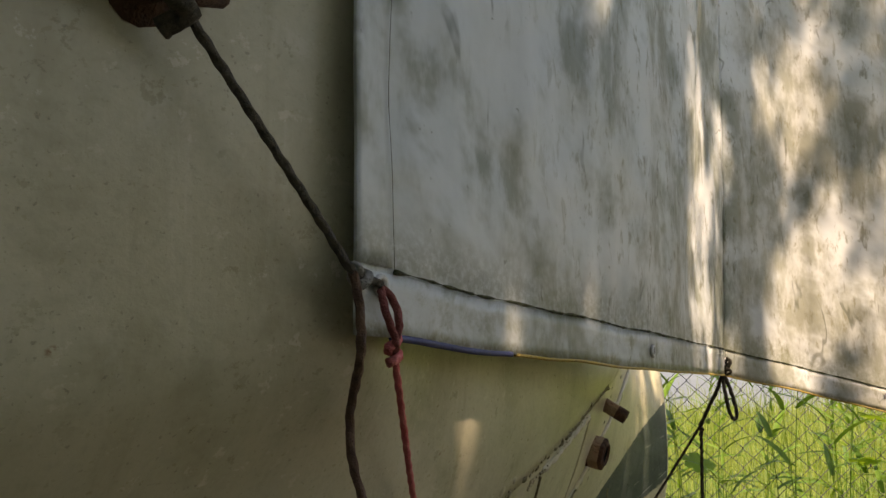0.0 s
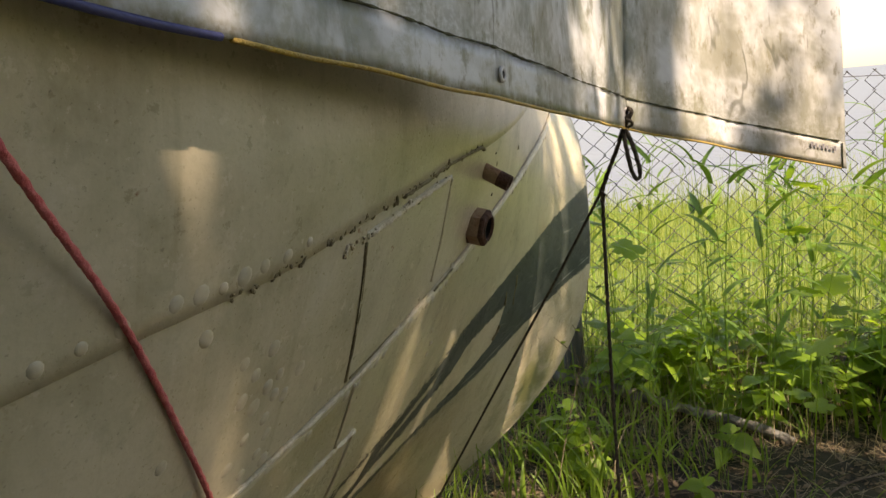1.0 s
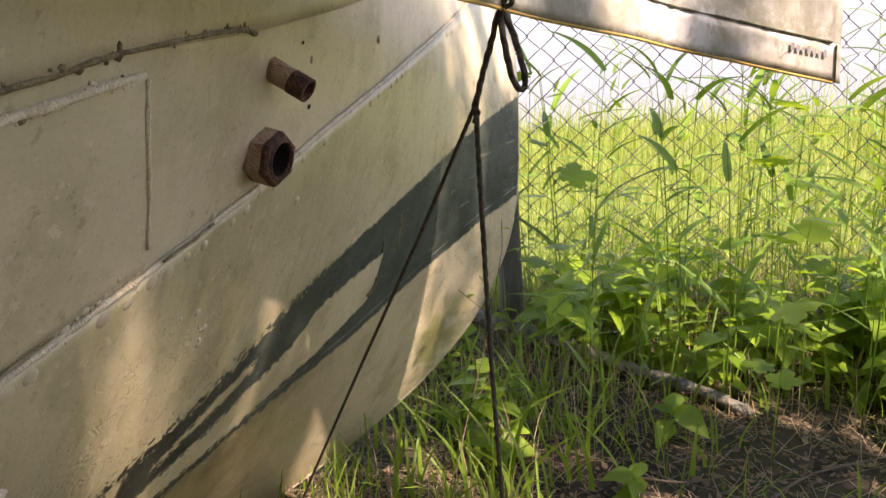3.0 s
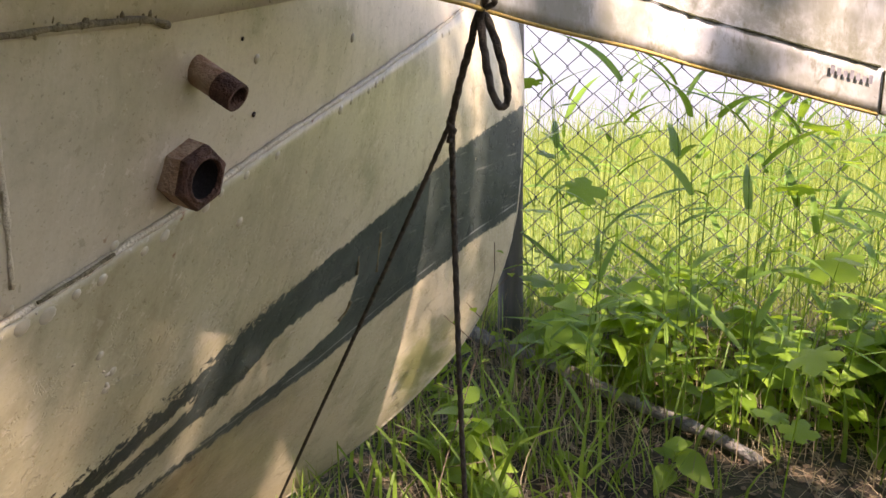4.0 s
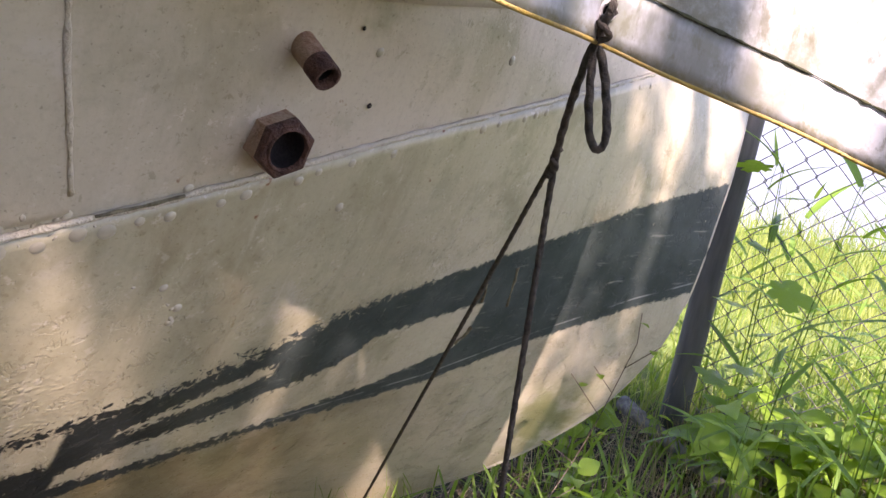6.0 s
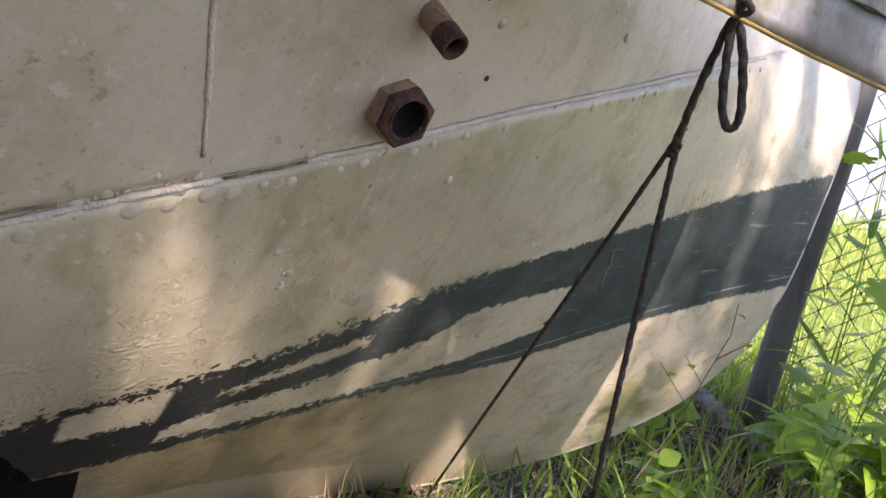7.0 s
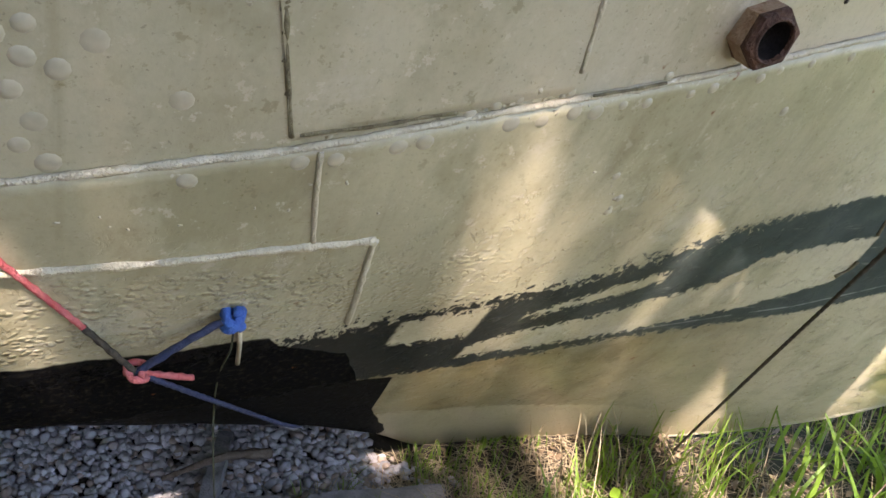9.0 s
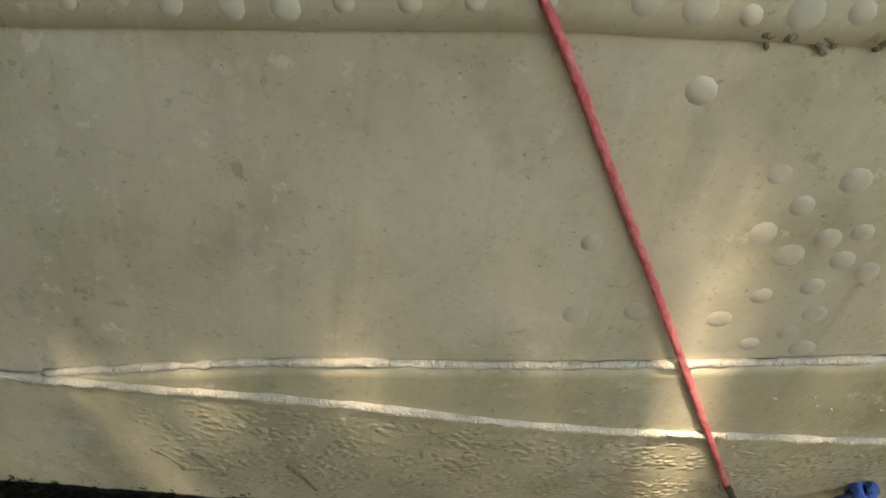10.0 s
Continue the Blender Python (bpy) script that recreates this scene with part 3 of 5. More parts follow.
inner = lambda s, v: hull_at(U0 + (stem(1.6) - U0) * s, 1.6) - OUT * (2.3 * min(1, (1 - s) * 2.2))
part("far_side", grid_bm(40, 4, lambda s, v: (lambda p: Vector((p.x, p.y, 1.0 + (ZT - 1.0) * v)))(inner(s, v))), RIVET, boat)
part("deck", grid_bm(40, 6, lambda s, v: (hull_at(U0 + (stem(ZT) - U0) * s, ZT) * (1 - v) + (lambda p: Vector((p.x, p.y, ZT)))(inner(s, 0)) * v)), DECK, boat)
part("transom", grid_bm(6, 6, lambda s, v: hull_at(U0, 0.6 + (ZT - 0.6) * v) - OUT * (2.3 * s)), RIVET, boat)
part("stem_bar", tube_bm([hull_at(stem(z) + 0.002, z, -0.002) for z in [-0.28 + i * 0.03 for i in range(0, 81)]], 0.010, 8), RIVET, boat, "rounded stem edge")


def bead(name, pts, r, material, out=0.004, jitter=0.25, label=""):
    p = []
    q = spline([Vector((a, b, 0)) for a, b in pts], 0.008)
    for v in q:
        k = 1 + jitter * noise.noise(Vector((v.x * 40, v.y * 40, r * 900)))
        p.append(hull_at(v.x, v.y + 0.0015 * noise.noise(Vector((v.x * 25, 7, v.y * 25))), out * k))
    return part(name, tube_bm(p, r, 7, wobble=0.5), material, boat, label)


# pale filler line; the light caught by the plate ledge is in its colour
bead("seam_bead", [(u, z + 0.001) for u, z in SEAM if 0.5 < u < 3.7], 0.0046, BEAD, 0.004, label="pale filler bead, light on the ledge put into its colour")
bead("box_bead", BOX, 0.0056, BEAD, 0.008, label="pale painted weld line")
bead("box_bead", [(1.741, 0.889), (1.748, 0.83), (1.767, 0.70)], 0.005, BEAD, 0.008)
bead("joint_bead", [(1.627, 1.034), (1.64, 0.96), (1.655, 0.895)], 0.0035, BEAD, 0.008)
bead("joint_bead", [(1.884, 1.358), (1.893, 1.30), (1.908, 1.233), (1.928, 1.146)], 0.004, BEAD, 0.003)
bead("joint_crack", [(1.521, 1.306), (1.554, 1.202), (1.571, 1.129), (1.592, 1.053)], 0.003, CRACK, 0.001)
bead("weld_bead", [(1.53, 1.316), (1.634, 1.335), (1.75, 1.348), (1.859, 1.362)], 0.005, BEAD, 0.003, 0.8)
bead("weld_crack", [(1.626, 1.36), (1.75, 1.376), (1.82, 1.387), (1.95, 1.397), (2.06, 1.402), (2.11, 1.395)], 0.004, CRACK, 0.004, 0.5)
bead("seam_crack", [(1.96, 1.117), (2.0, 1.124), (2.07, 1.139)], 0.0022, CRACK, 0.009)
bead("seam_crack", [(1.60, 1.055), (1.68, 1.068), (1.78, 1.088)], 0.003, CRACK, 0.002)
bead("scratch", [(2.986, 0.905), (3.0, 0.86), (3.02, 0.795)], 0.004, CRACK, 0.006, 0.6)
bead("scratch", [(2.905, 0.87), (2.912, 0.84), (2.915, 0.82)], 0.003, CRACK, 0.007, 0.8)
bead("scratch", [(2.93, 0.745), (2.925, 0.72), (2.905, 0.70)], 0.004, CRACK, 0.007, 0.8)
for a, b in (((0.748, 0.753), (0.783, 0.708)), ((0.861, 0.742), (0.895, 0.688)), ((0.70, 0.752), (0.735, 0.716))):
    bead("scratch", [a, ((a[0] + b[0]) / 2 + 0.003, (a[1] + b[1]) / 2), b], 0.0022, CRACK, 0.007, 0.6)


def lumps(name, pts, count, size, spread, material, out, label=""):
    """Weld spatter and scale: small flattened blobs strewn along a line on the plating."""
    q = spline([Vector((a, b, 0)) for a, b in pts], 0.004)
    bm = bmesh.new()
    for k in range(count):
        v = q[random.randrange(len(q))]
        u, z = v.x + random.gauss(0, spread), v.y + random.gauss(0, spread)
        r = size * random.uniform(0.4, 1.0) * (1.6 if random.random() < 0.12 else 1.0)
        m = Matrix.Translation(hull_at(u, z, out)) @ hull_normal(u, z).to_track_quat("Z", "Y").to_matrix().to_4x4()
        m = m @ Matrix.Rotation(random.uniform(0, 6), 4, "Z") @ Matrix.Diagonal((r * random.uniform(0.9, 1.9), r * random.uniform(0.6, 1.0), r * random.uniform(0.5, 0.8), 1))
        bmesh.ops.create_icosphere(bm, subdivisions=1, radius=1, matrix=m)
    for v in bm.verts:
        v.co += Vector((noise.noise(v.co * 170), noise.noise(v.co * 170 + Vector((9, 0, 0))), noise.noise(v.co * 170 + Vector((0, 9, 0))))) * (size * 0.25)
    ob = part(name, bm, material, boat, label)
    return tagged(ob, label, kind="stuff")


UPPER_WELD = [(1.20, 1.303), (1.45, 1.336), (1.626, 1.364), (1.75, 1.378), (1.82, 1.388), (1.95, 1.399), (2.06, 1.403), (2.11, 1.396)]
LOWER_WELD = [(1.45, 1.300), (1.53, 1.316), (1.634, 1.335), (1.75, 1.348), (1.859, 1.362)]
lumps("weld_scale", UPPER_WELD, 70, 0.0050, 0.003, CRACK, 0.004, "dark rusty scale along the weld")
lumps("weld_scale", LOWER_WELD, 24, 0.0042, 0.003, CRACK, 0.003)
lumps("weld_spatter", LOWER_WELD, 60, 0.0046, 0.004, BEAD, 0.002, "pale lumpy weld run")
lumps("weld_spatter", [(1.64, 1.056), (1.74, 1.078), (1.82, 1.096), (1.93, 1.118)], 46, 0.0034, 0.005, RIVET, 0.001, "painted lumps of weld spatter")
lumps("weld_spatter", [(1.80, 1.072), (1.95, 1.105), (2.1, 1.135)], 18, 0.0032, 0.006, RIVET, 0.006)
lumps("weld_scale", [(1.521, 1.306), (1.554, 1.202), (1.571, 1.129), (1.592, 1.053)], 26, 0.0028, 0.0015, CRACK, 0.001)
lumps("paint_blister", [(2.05, 0.99), (2.12, 0.94), (2.13, 0.90)], 9, 0.0045, 0.014, RIVET, 0.006, "small painted blisters")
lumps("paint_blister", [(1.3, 0.93), (1.5, 0.94), (1.7, 0.97)], 12, 0.0035, 0.02, RIVET, 0.006)


def dome_mesh(r, h):
    bm = bmesh.new()
    rings = [(1.06, -0.12), (0.98, 0.10), (0.84, 0.42), (0.6, 0.75), (0.3, 0.95)]
    vs = [[bm.verts.new((r * k * math.cos(i * math.pi / 5), r * k * math.sin(i * math.pi / 5), h * z)) for i in range(10)] for k, z in rings]
    for a, b in zip(vs, vs[1:]):
        for i in range(10):
            bm.faces.new((a[i], a[(i + 1) % 10], b[(i + 1) % 10], b[i]))
    bm.faces.new(vs[-1])
    me = bpy.data.meshes.new("rivet")
    bm.to_mesh(me)
    bm.free()
    me.materials.append(RIVET)
    me.polygons.foreach_set("use_smooth", [True] * len(me.polygons))
    return me


RIV_BIG, RIV_SMALL, RIV_FLAT = dome_mesh(0.0112, 0.0026), dome_mesh(0.0080, 0.0030), dome_mesh(0.0118, 0.0016)


def rivet(u, z, me, out):
    ob = new("rivet", me)
    ob.parent = boat
    nrm = hull_normal(u, z)
    q = nrm.to_track_quat("Z", "Y").to_matrix().to_4x4()
    k = random.uniform(0.8, 1.15)
    ob.matrix_basis = Matrix.Translation(hull_at(u, z, out)) @ q @ Matrix.Rotation(random.uniform(0, 6), 4, "Z") @ Matrix.Diagonal((k, k * random.uniform(0.9, 1.1), k, 1))


CLUSTER = [(1.254, 1.203), (1.315, 1.204), (1.284, 1.177), (1.264, 1.147), (1.32, 1.147), (1.345, 1.157), (1.295, 1.127), (1.343, 1.127), (1.37, 1.117),
           (1.399, 1.146), (1.332, 1.095), (1.292, 1.08), (1.35, 1.063), (1.337, 1.037), (1.308, 1.018), (1.266, 1.047), (1.171, 1.263), (1.127, 1.12),
           (1.134, 1.037), (1.188, 1.047), (1.361, 1.017), (1.476, 1.091)]
for i, (u, z) in enumerate(CLUSTER):
    rivet(u, z, RIV_BIG if i % 3 else RIV_FLAT, 0.0)
for u in (0.70, 0.74, 0.781, 0.827, 0.867, 0.909, 0.955, 1.0, 1.045, 1.114, 1.15, 1.185, 1.22, 1.256, 1.30, 1.345):
    rivet(u, line(u, TOPSEAM) + random.uniform(0.014, 0.024), RIV_BIG if random.random() < 0.6 else RIV_SMALL, 0.005)
for u in (1.49, 1.607, 1.648, 1.72, 1.752, 1.86, 1.904, 1.947, 1.981, 2.02, 2.06, 2.13, 2.166, 2.25, 2.282, 2.344, 2.43, 2.645, 2.69, 2.77, 2.805, 2.842, 3.24, 3.3):
    rivet(u, line(u, SEAM) - random.uniform(0.018, 0.026), RIV_BIG if u < 2.0 else RIV_SMALL, 0.007)
for u, z in ((2.09, 0.988), (2.126, 0.945), (2.123, 0.917), (2.357, 1.10)):
    rivet(u, z, RIV_SMALL, 0.007)
for u, z in ((1.80, 1.083), (1.83, 1.098), (1.86, 1.106), (2.077, 1.146), (2.322, 1.345), (2.664, 1.358), (1.93, 1.118)):
    rivet(u, z, RIV_SMALL, 0.001)


def frame_at(u, z, d):
    """Axes at the hull, z along d."""
    q = d.to_track_quat("Z", "Y").to_matrix().to_4x4()
    return Matrix.Translation(hull_at(u, z)) @ q


def lathe_bm(prof, sides, m, turn=0.0, bm=None, cap=(False, False)):
    bm = bm or bmesh.new()
    vs = [[bm.verts.new(m @ Vector((r * math.cos(turn + 2 * math.pi * i / sides), r * math.sin(turn + 2 * math.pi * i / sides), h))) for i in range(sides)] for r, h in prof]
    for a, b in zip(vs, vs[1:]):
        for i in range(sides):
            bm.faces.new((a[i], a[(i + 1) % sides], b[(i + 1) % sides], b[i]))
    if cap[0]:
        bm.faces.new(vs[0][::-1])
    if cap[1]:
        bm.faces.new(vs[-1])
    return bm


# pipe fittings through the side
NUT_D = (hull_normal(2.17, 1.19) + Vector((0, -0.12, 0.16))).normalized()
NM = frame_at(2.178, 1.218, NUT_D)
nut = part("hex_fitting", lathe_bm([(0.0425, -0.015), (0.0425, 0.037), (0.0395, 0.041), (0.0315, 0.042)], 6, NM, 0.35), RUST, boat, "rusty hexagonal pipe fitting", smooth=False)
part("collar", lathe_bm([(0.0315, 0.042), (0.030, 0.0445), (0.0275, 0.0445), (0.0262, 0.038)], 20, NM), RUST, nut)
part("bore", lathe_bm([(0.0266, 0.039), (0.0262, 0.025), (0.025, 0.006), (0.001, 0.0055)], 16, NM), BORE_SHADE, nut)
part("paint_smear", lathe_bm([(0.0430, 0.002), (0.0430, 0.030)], 6, NM, 0.35), RUST_PALE, nut, "pale paint left on the flats", smooth=False)
PIPE_D = (hull_normal(2.18, 1.335) + Vector((0.05, -0.12, -0.30))).normalized()
PM = frame_at(2.18, 1.342, PIPE_D)
stub = part("pipe_stub", lathe_bm([(0.0185, -0.02), (0.018, 0.03), (0.0175, 0.062), (0.0145, 0.0622)], 18, PM), RUST_PALE, boat, "short rusty pipe stub")
part("bore", lathe_bm([(0.0141, 0.052), (0.0139, 0.0), (0.001, -0.001)], 14, PM), BORE_SHADE, stub)
part("rim", lathe_bm([(0.0188, 0.036), (0.0184, 0.064), (0.0142, 0.0645), (0.0138, 0.05)], 18, PM), RUST, stub, "dark corroded rim")
# bolt holes are closed discs, their inner shade put into the colour
hm = frame_at(2.338, 1.268, hull_normal(2.338, 1.268))
part("bolt_hole", lathe_bm([(0.0045, 0.001), (0.004, 0.0025), (0.0005, 0.0026)], 8, hm), BORE_SHADE, boat)
hm = frame_at(2.275, 1.374, hull_normal(2.275, 1.374))
part("bolt_hole", lathe_bm([(0.003, 0.001), (0.003, 0.0022), (0.0005, 0.0023)], 8, hm), BORE_SHADE, boat)
# cleat high on the side
CM = frame_at(0.556, 1.933, hull_normal(0.556, 1.933))
cl = part("cleat", lathe_bm([(0.03, -0.005), (0.03, 0.006), (0.014, 0.012), (0.012, 0.05), (0.016, 0.056), (0.004, 0.06)], 12, CM), RUST, boat, "dark iron rope cleat")
cp = CM @ Vector((0, 0, 0.045))
part("horn", tube_bm([cp - FWD * 0.07 + Vector((0, 0, 0.01)), cp - FWD * 0.03, cp + FWD * 0.03, cp + FWD * 0.07 + Vector((0, 0, 0.01))], 0.011, 8), RUST, cl)

# ---- tarpaulin ----
TPOLY = [Vector((-0.02, 0.815)), Vector((0.149, 1.13)), Vector((0.422, 1.594)), Vector((0.755, 2.275)), Vector((1.06, 2.47)), Vector((1.392, 2.518))]
TLEN = [0.0]
for a, b in zip(TPOLY, TPOLY[1:]):
    TLEN.append(TLEN[-1] + (b - a).length)
CORNER = TLEN[3]
THEM = list(zip(TLEN, (1.630, 1.578, 1.502, 1.405, 1.323, 1.234)))


def tarp_at(s, h, out=0.0):
    k = max(i for i in range(5) if TLEN[i] <= s + 1e-9)
    d = (TPOLY[k + 1] - TPOLY[k]).normalized()
    f = (s - TLEN[k])
    p = TPOLY[k] + d * f
    if k in (0, 1, 2):
        d = (TPOLY[3] - TPOLY[0]).normalized()
    nrm = Vector((d.y, -d.x))
    side, end = (TPOLY[3] - TPOLY[0]).normalized(), (TPOLY[5] - TPOLY[3]).normalized()
    turn = min(max((s - CORNER) / 0.3 + 0.5, 0.0), 1.0)
    if 0.0 < turn < 1.0:
        d = side.lerp(end, turn).normalized()
        nrm = Vector((d.y, -d.x))
    lift = min(h / 0.25, 1.0)
    wob = lift * (0.022 * noise.noise(Vector((s * 5, h * 1.1, 1))) + 0.008 * noise.noise(Vector((s * 14, h * 2.2, 5)))) + 0.004 * noise.noise(Vector((s * 9, h * 9, 8)))
    p = p + nrm * (wob + out)
    zb = line(s, THEM) + 0.004 * noise.noise(Vector((s * 6, 0, 0)))
    pull = 0.05 * max(0, s - CORNER) / 0.7 * h
    return Vector((p.x + 0.02 * h - pull, p.y, zb + h))


tarp = thing("tarpaulin", "white plastic tarpaulin stained green with mildew hung over the boat", "tarpaulin")


def sheet(name, s0, s1, h0, h1, nu, nv, out=0.0, thick=0.0, label=""):
    m = lambda s, v: tarp_at(s0 + (s1 - s0) * s, h0 + (h1 - h0) * v, out)
    bm = grid_bm(nu, nv, m, lambda s, v: (s0 + (s1 - s0) * s, h0 + (h1 - h0) * v))
    ob = part(name, bm, TARP, tarp, label)
    if thick:
        md = ob.modifiers.new("thickness", "SOLIDIFY")
        md.thickness, md.offset = thick, -1
    return ob


sheet("side_sheet", 0.0, CORNER, 0.0, 1.2, 110, 70, 0.0, 0.0012)
sheet("end_sheet", CORNER, TLEN[-1], 0.0, 1.3, 50, 70, 0.0, 0.0012)
sheet("hem", 0.0, CORNER, 0.0, 0.068, 110, 4, 0.0035, 0.002, "doubled hem along the lower edge")
sheet("hem", CORNER, TLEN[-1], 0.0, 0.070, 50, 4, 0.0035, 0.002, "doubled hem along the lower edge")
sheet("side_hem", 0.0, 0.068, 0.075, 1.2, 6, 60, 0.003, 0.002)
part("stitching", tube_bm([tarp_at(0.07 + i * 0.01, 0.071, 0.005) for i in range(int((TLEN[-1] - 0.08) / 0.01))], 0.0018, 6, wobble=1.3), STITCH, tarp, "blackened stitch line")
part("stitching", tube_bm([tarp_at(0.07, 0.075 + i * 0.02, 0.004) for i in range(50)], 0.0004, 5, wobble=0.6), STITCH, tarp)
part("stitching", tube_bm([tarp_at(TLEN[-1] - 0.012, i * 0.004, 0.006) for i in range(18)], 0.0016, 5), STITCH, tarp)
part("edge_strip", tube_bm([tarp_at(0.064 + i * 0.01, 0.0, 0.001) for i in range(int((TLEN[1] - 0.064) / 0.01))], 0.0045, 6), EDGE_BLUE, tarp, "dark blue edge piping")
part("edge_strip", tube_bm([tarp_at(TLEN[1] + i * 0.01, 0.0, 0.001) for i in range(int((TLEN[-1] - TLEN[1]) / 0.01))], 0.0035, 6), EDGE_YELLOW, tarp, "yellowed edge piping")
roof = lambda s, v: (lambda p: p + Vector((-2.6 * v, 0.8 * v, 0.35 * v - 0.2 * v * v)))(tarp_at(CORNER * s, 1.2))
part("roof_sheet", grid_bm(40, 20, roof, lambda s, v: (s * CORNER, 1.2 + v)), TARP, tarp)


def eyelet(s, h):
    c, c2 = tarp_at(s, h, 0.007), tarp_at(s + 0.02, h, 0.007)
    d = (c2 - c).normalized()
    nrm = d.cross(Vector((0, 0, 1)))
    m = Matrix.Translation(c) @ nrm.to_track_quat("Z", "Y").to_matrix().to_4x4()
    ob = part("eyelet", lathe_bm([(0.013, -0.002), (0.0125, 0.001), (0.009, 0.002), (0.0065, 0.0005), (0.006, -0.003)], 16, m), BRASS, tarp, "dull metal eyelet")
    # black disc in place of the shaded opening
    part("hole", lathe_bm([(0.0062, 0.0), (0.0005, 0.0001)], 10, m), BORE_SHADE, ob)


eyelet(0.040, 0.053)
eyelet(TLEN[2], 0.034)
eyelet(CORNER - 0.004, 0.036)
for i in range(7):
    c, c2 = tarp_at(TLEN[-1] - 0.105 + 0.011 * i, 0.042, 0.007), tarp_at(TLEN[-1] - 0.098 + 0.011 * i, 0.042, 0.007)
    bm = bmesh.new()
    up = Vector((0, 0, 0.013 - 0.002 * (i % 3)))
    bm.faces.new([bm.verts.new(q) for q in (c, c2, c2 + up, c + up)])
    part("print_bar", bm, INK, tarp, smooth=False)

# ---- ropes ----
TIE = tarp_at(CORNER - 0.004, 0.036, 0.012)
JN = Vector((0.711, 2.365, 1.254))
loop = thing("rope", "dark weathered rope tied to the tarpaulin with a loose loop", "rope")
part("loop", rope_bm([TIE + Vector((0, 0.01, 0.01)), TIE + Vector((0.004, -0.012, 0)), (0.752, 2.272, 1.40), (0.757, 2.272, 1.35), (0.766, 2.274, 1.305), (0.777, 2.276, 1.284), (0.787, 2.278, 1.293),
                       (0.781, 2.278, 1.33), (0.766, 2.276, 1.38), (0.750, 2.274, 1.402), (0.738, 2.29, 1.36), (0.724, 2.325, 1.31), JN], 0.0052), ROPE_DARK, loop)
part("knot", rope_bm([TIE + Vector((0.008 * math.cos(k * 1.7), 0.006 * math.sin(k * 1.7) - 0.006, 0.0 - k * 0.007)) for k in range(6)], 0.0040), ROPE_DARK, loop)
part("hanging_leg", rope_bm([JN, (0.714, 2.39, 1.05), (0.722, 2.428, 0.7), (0.737, 2.475, 0.3), (0.750, 2.51, -0.06)], 0.0047), ROPE_DARK, loop)
part("slanting_leg", rope_bm([JN, (0.588, 2.537, 0.97), (0.382, 2.835, 0.51), (0.17, 3.137, 0.03), (0.14, 3.18, -0.05)], 0.0038), ROPE_DARK, loop)
part("splice", rope_bm([JN + Vector((0.005 * math.cos(k * 2.0), 0.005 * math.sin(k * 2.0), 0.01 - k * 0.008)) for k in range(6)], 0.0040), ROPE_DARK, loop)

D0 = tarp_at(0.05, 0.0) - tarp_at(0.0, 0.0)
D0.z = 0.0
D0.normalize()
RK = tarp_at(0.058, 0.0, 0.008) - Vector((0, 0, 0.014))
PK = Vector((-0.078, 1.606, 0.672))
red = thing("rope", "faded red rope stretched from the tarpaulin down the side", "rope")
R1, R2, R3, R4 = hull_at(1.04, 1.321, 0.011), hull_at(1.15, 1.148, 0.006), hull_at(1.255, 0.981, 0.013), hull_at(1.395, 0.765, 0.015)
part("strand", rope_bm([RK, RK.lerp(R1, 0.5), R1, R2, R3, R4], 0.0040), ROPE_RED, red)
part("whipping", rope_bm([R4, R4.lerp(PK, 0.5), PK], 0.0045), ROPE_DARK, red, "black tarred section")
part("knot", rope_bm([PK + Vector((0.013 * math.cos(k * 1.8), 0.013 * math.sin(k * 1.8), 0.010 * math.sin(k * 1.1))) for k in range(7)], 0.0048), ROPE_RED, red)
part("tail", rope_bm([PK, hull_at(1.50, 0.64, 0.03), hull_at(1.547, 0.607, 0.02)], 0.0048), ROPE_RED, red)
part("knot", rope_bm([RK + D0 * (0.010 * math.cos(k * 1.6)) + Vector((0.004 * math.sin(k * 1.6), -0.004, 0.012 - 0.004 * k)) for k in range(7)], 0.0050), ROPE_RED, red)
HOLE, EDGE_TOP = tarp_at(0.040, 0.053, 0.006), tarp_at(0.0, 0.064, 0.012) - D0 * 0.018
part("ring", rope_bm([HOLE, tarp_at(0.052, 0.038, 0.014), tarp_at(0.058, 0.014, 0.016), RK, tarp_at(0.048, -0.004, 0.018), tarp_at(0.034, 0.02, 0.018), tarp_at(0.030, 0.042, 0.014), HOLE], 0.0043), ROPE_WINE, red, "dark red loop through the eyelet")
loose = thing("rope_tail", "loose brown rope end hanging from the knot", "rope")
part("strand", rope_bm([EDGE_TOP, tarp_at(0.0, 0.03, 0.016) - D0 * 0.012, tarp_at(0.0, 0.0, 0.012) - D0 * 0.006 - Vector((0, 0, 0.02)), (-0.034, 0.86, 1.54), (-0.030, 0.86, 1.484), (-0.008, 0.86, 1.415), (0.004, 0.858, 1.385)], 0.0048), ROPE_BROWN, loose)
part("frayed_end", rope_bm([(0.0035, 0.858, 1.39), (0.008, 0.858, 1.372), (0.012, 0.857, 1.356)], 0.007), ROPE_BROWN, loose)
CLEAT_P = CM @ Vector((0, 0, 0.05))
stay = thing("rope", "taut black rope from the cleat to the tarpaulin corner", "rope")
part("strand", rope_bm([CLEAT_P, CLEAT_P.lerp(EDGE_TOP, 0.4), CLEAT_P.lerp(EDGE_TOP, 0.8), EDGE_TOP, tarp_at(0.02, 0.056, 0.012), HOLE], 0.0045), ROPE_DARK, stay)
part("knot", rope_bm([CLEAT_P + Vector((0.016 * math.cos(k * 1.7), 0.016 * math.sin(k * 1.7), 0.02 - 0.011 * k)) for k in range(6)], 0.010), ROPE_DARK, stay)
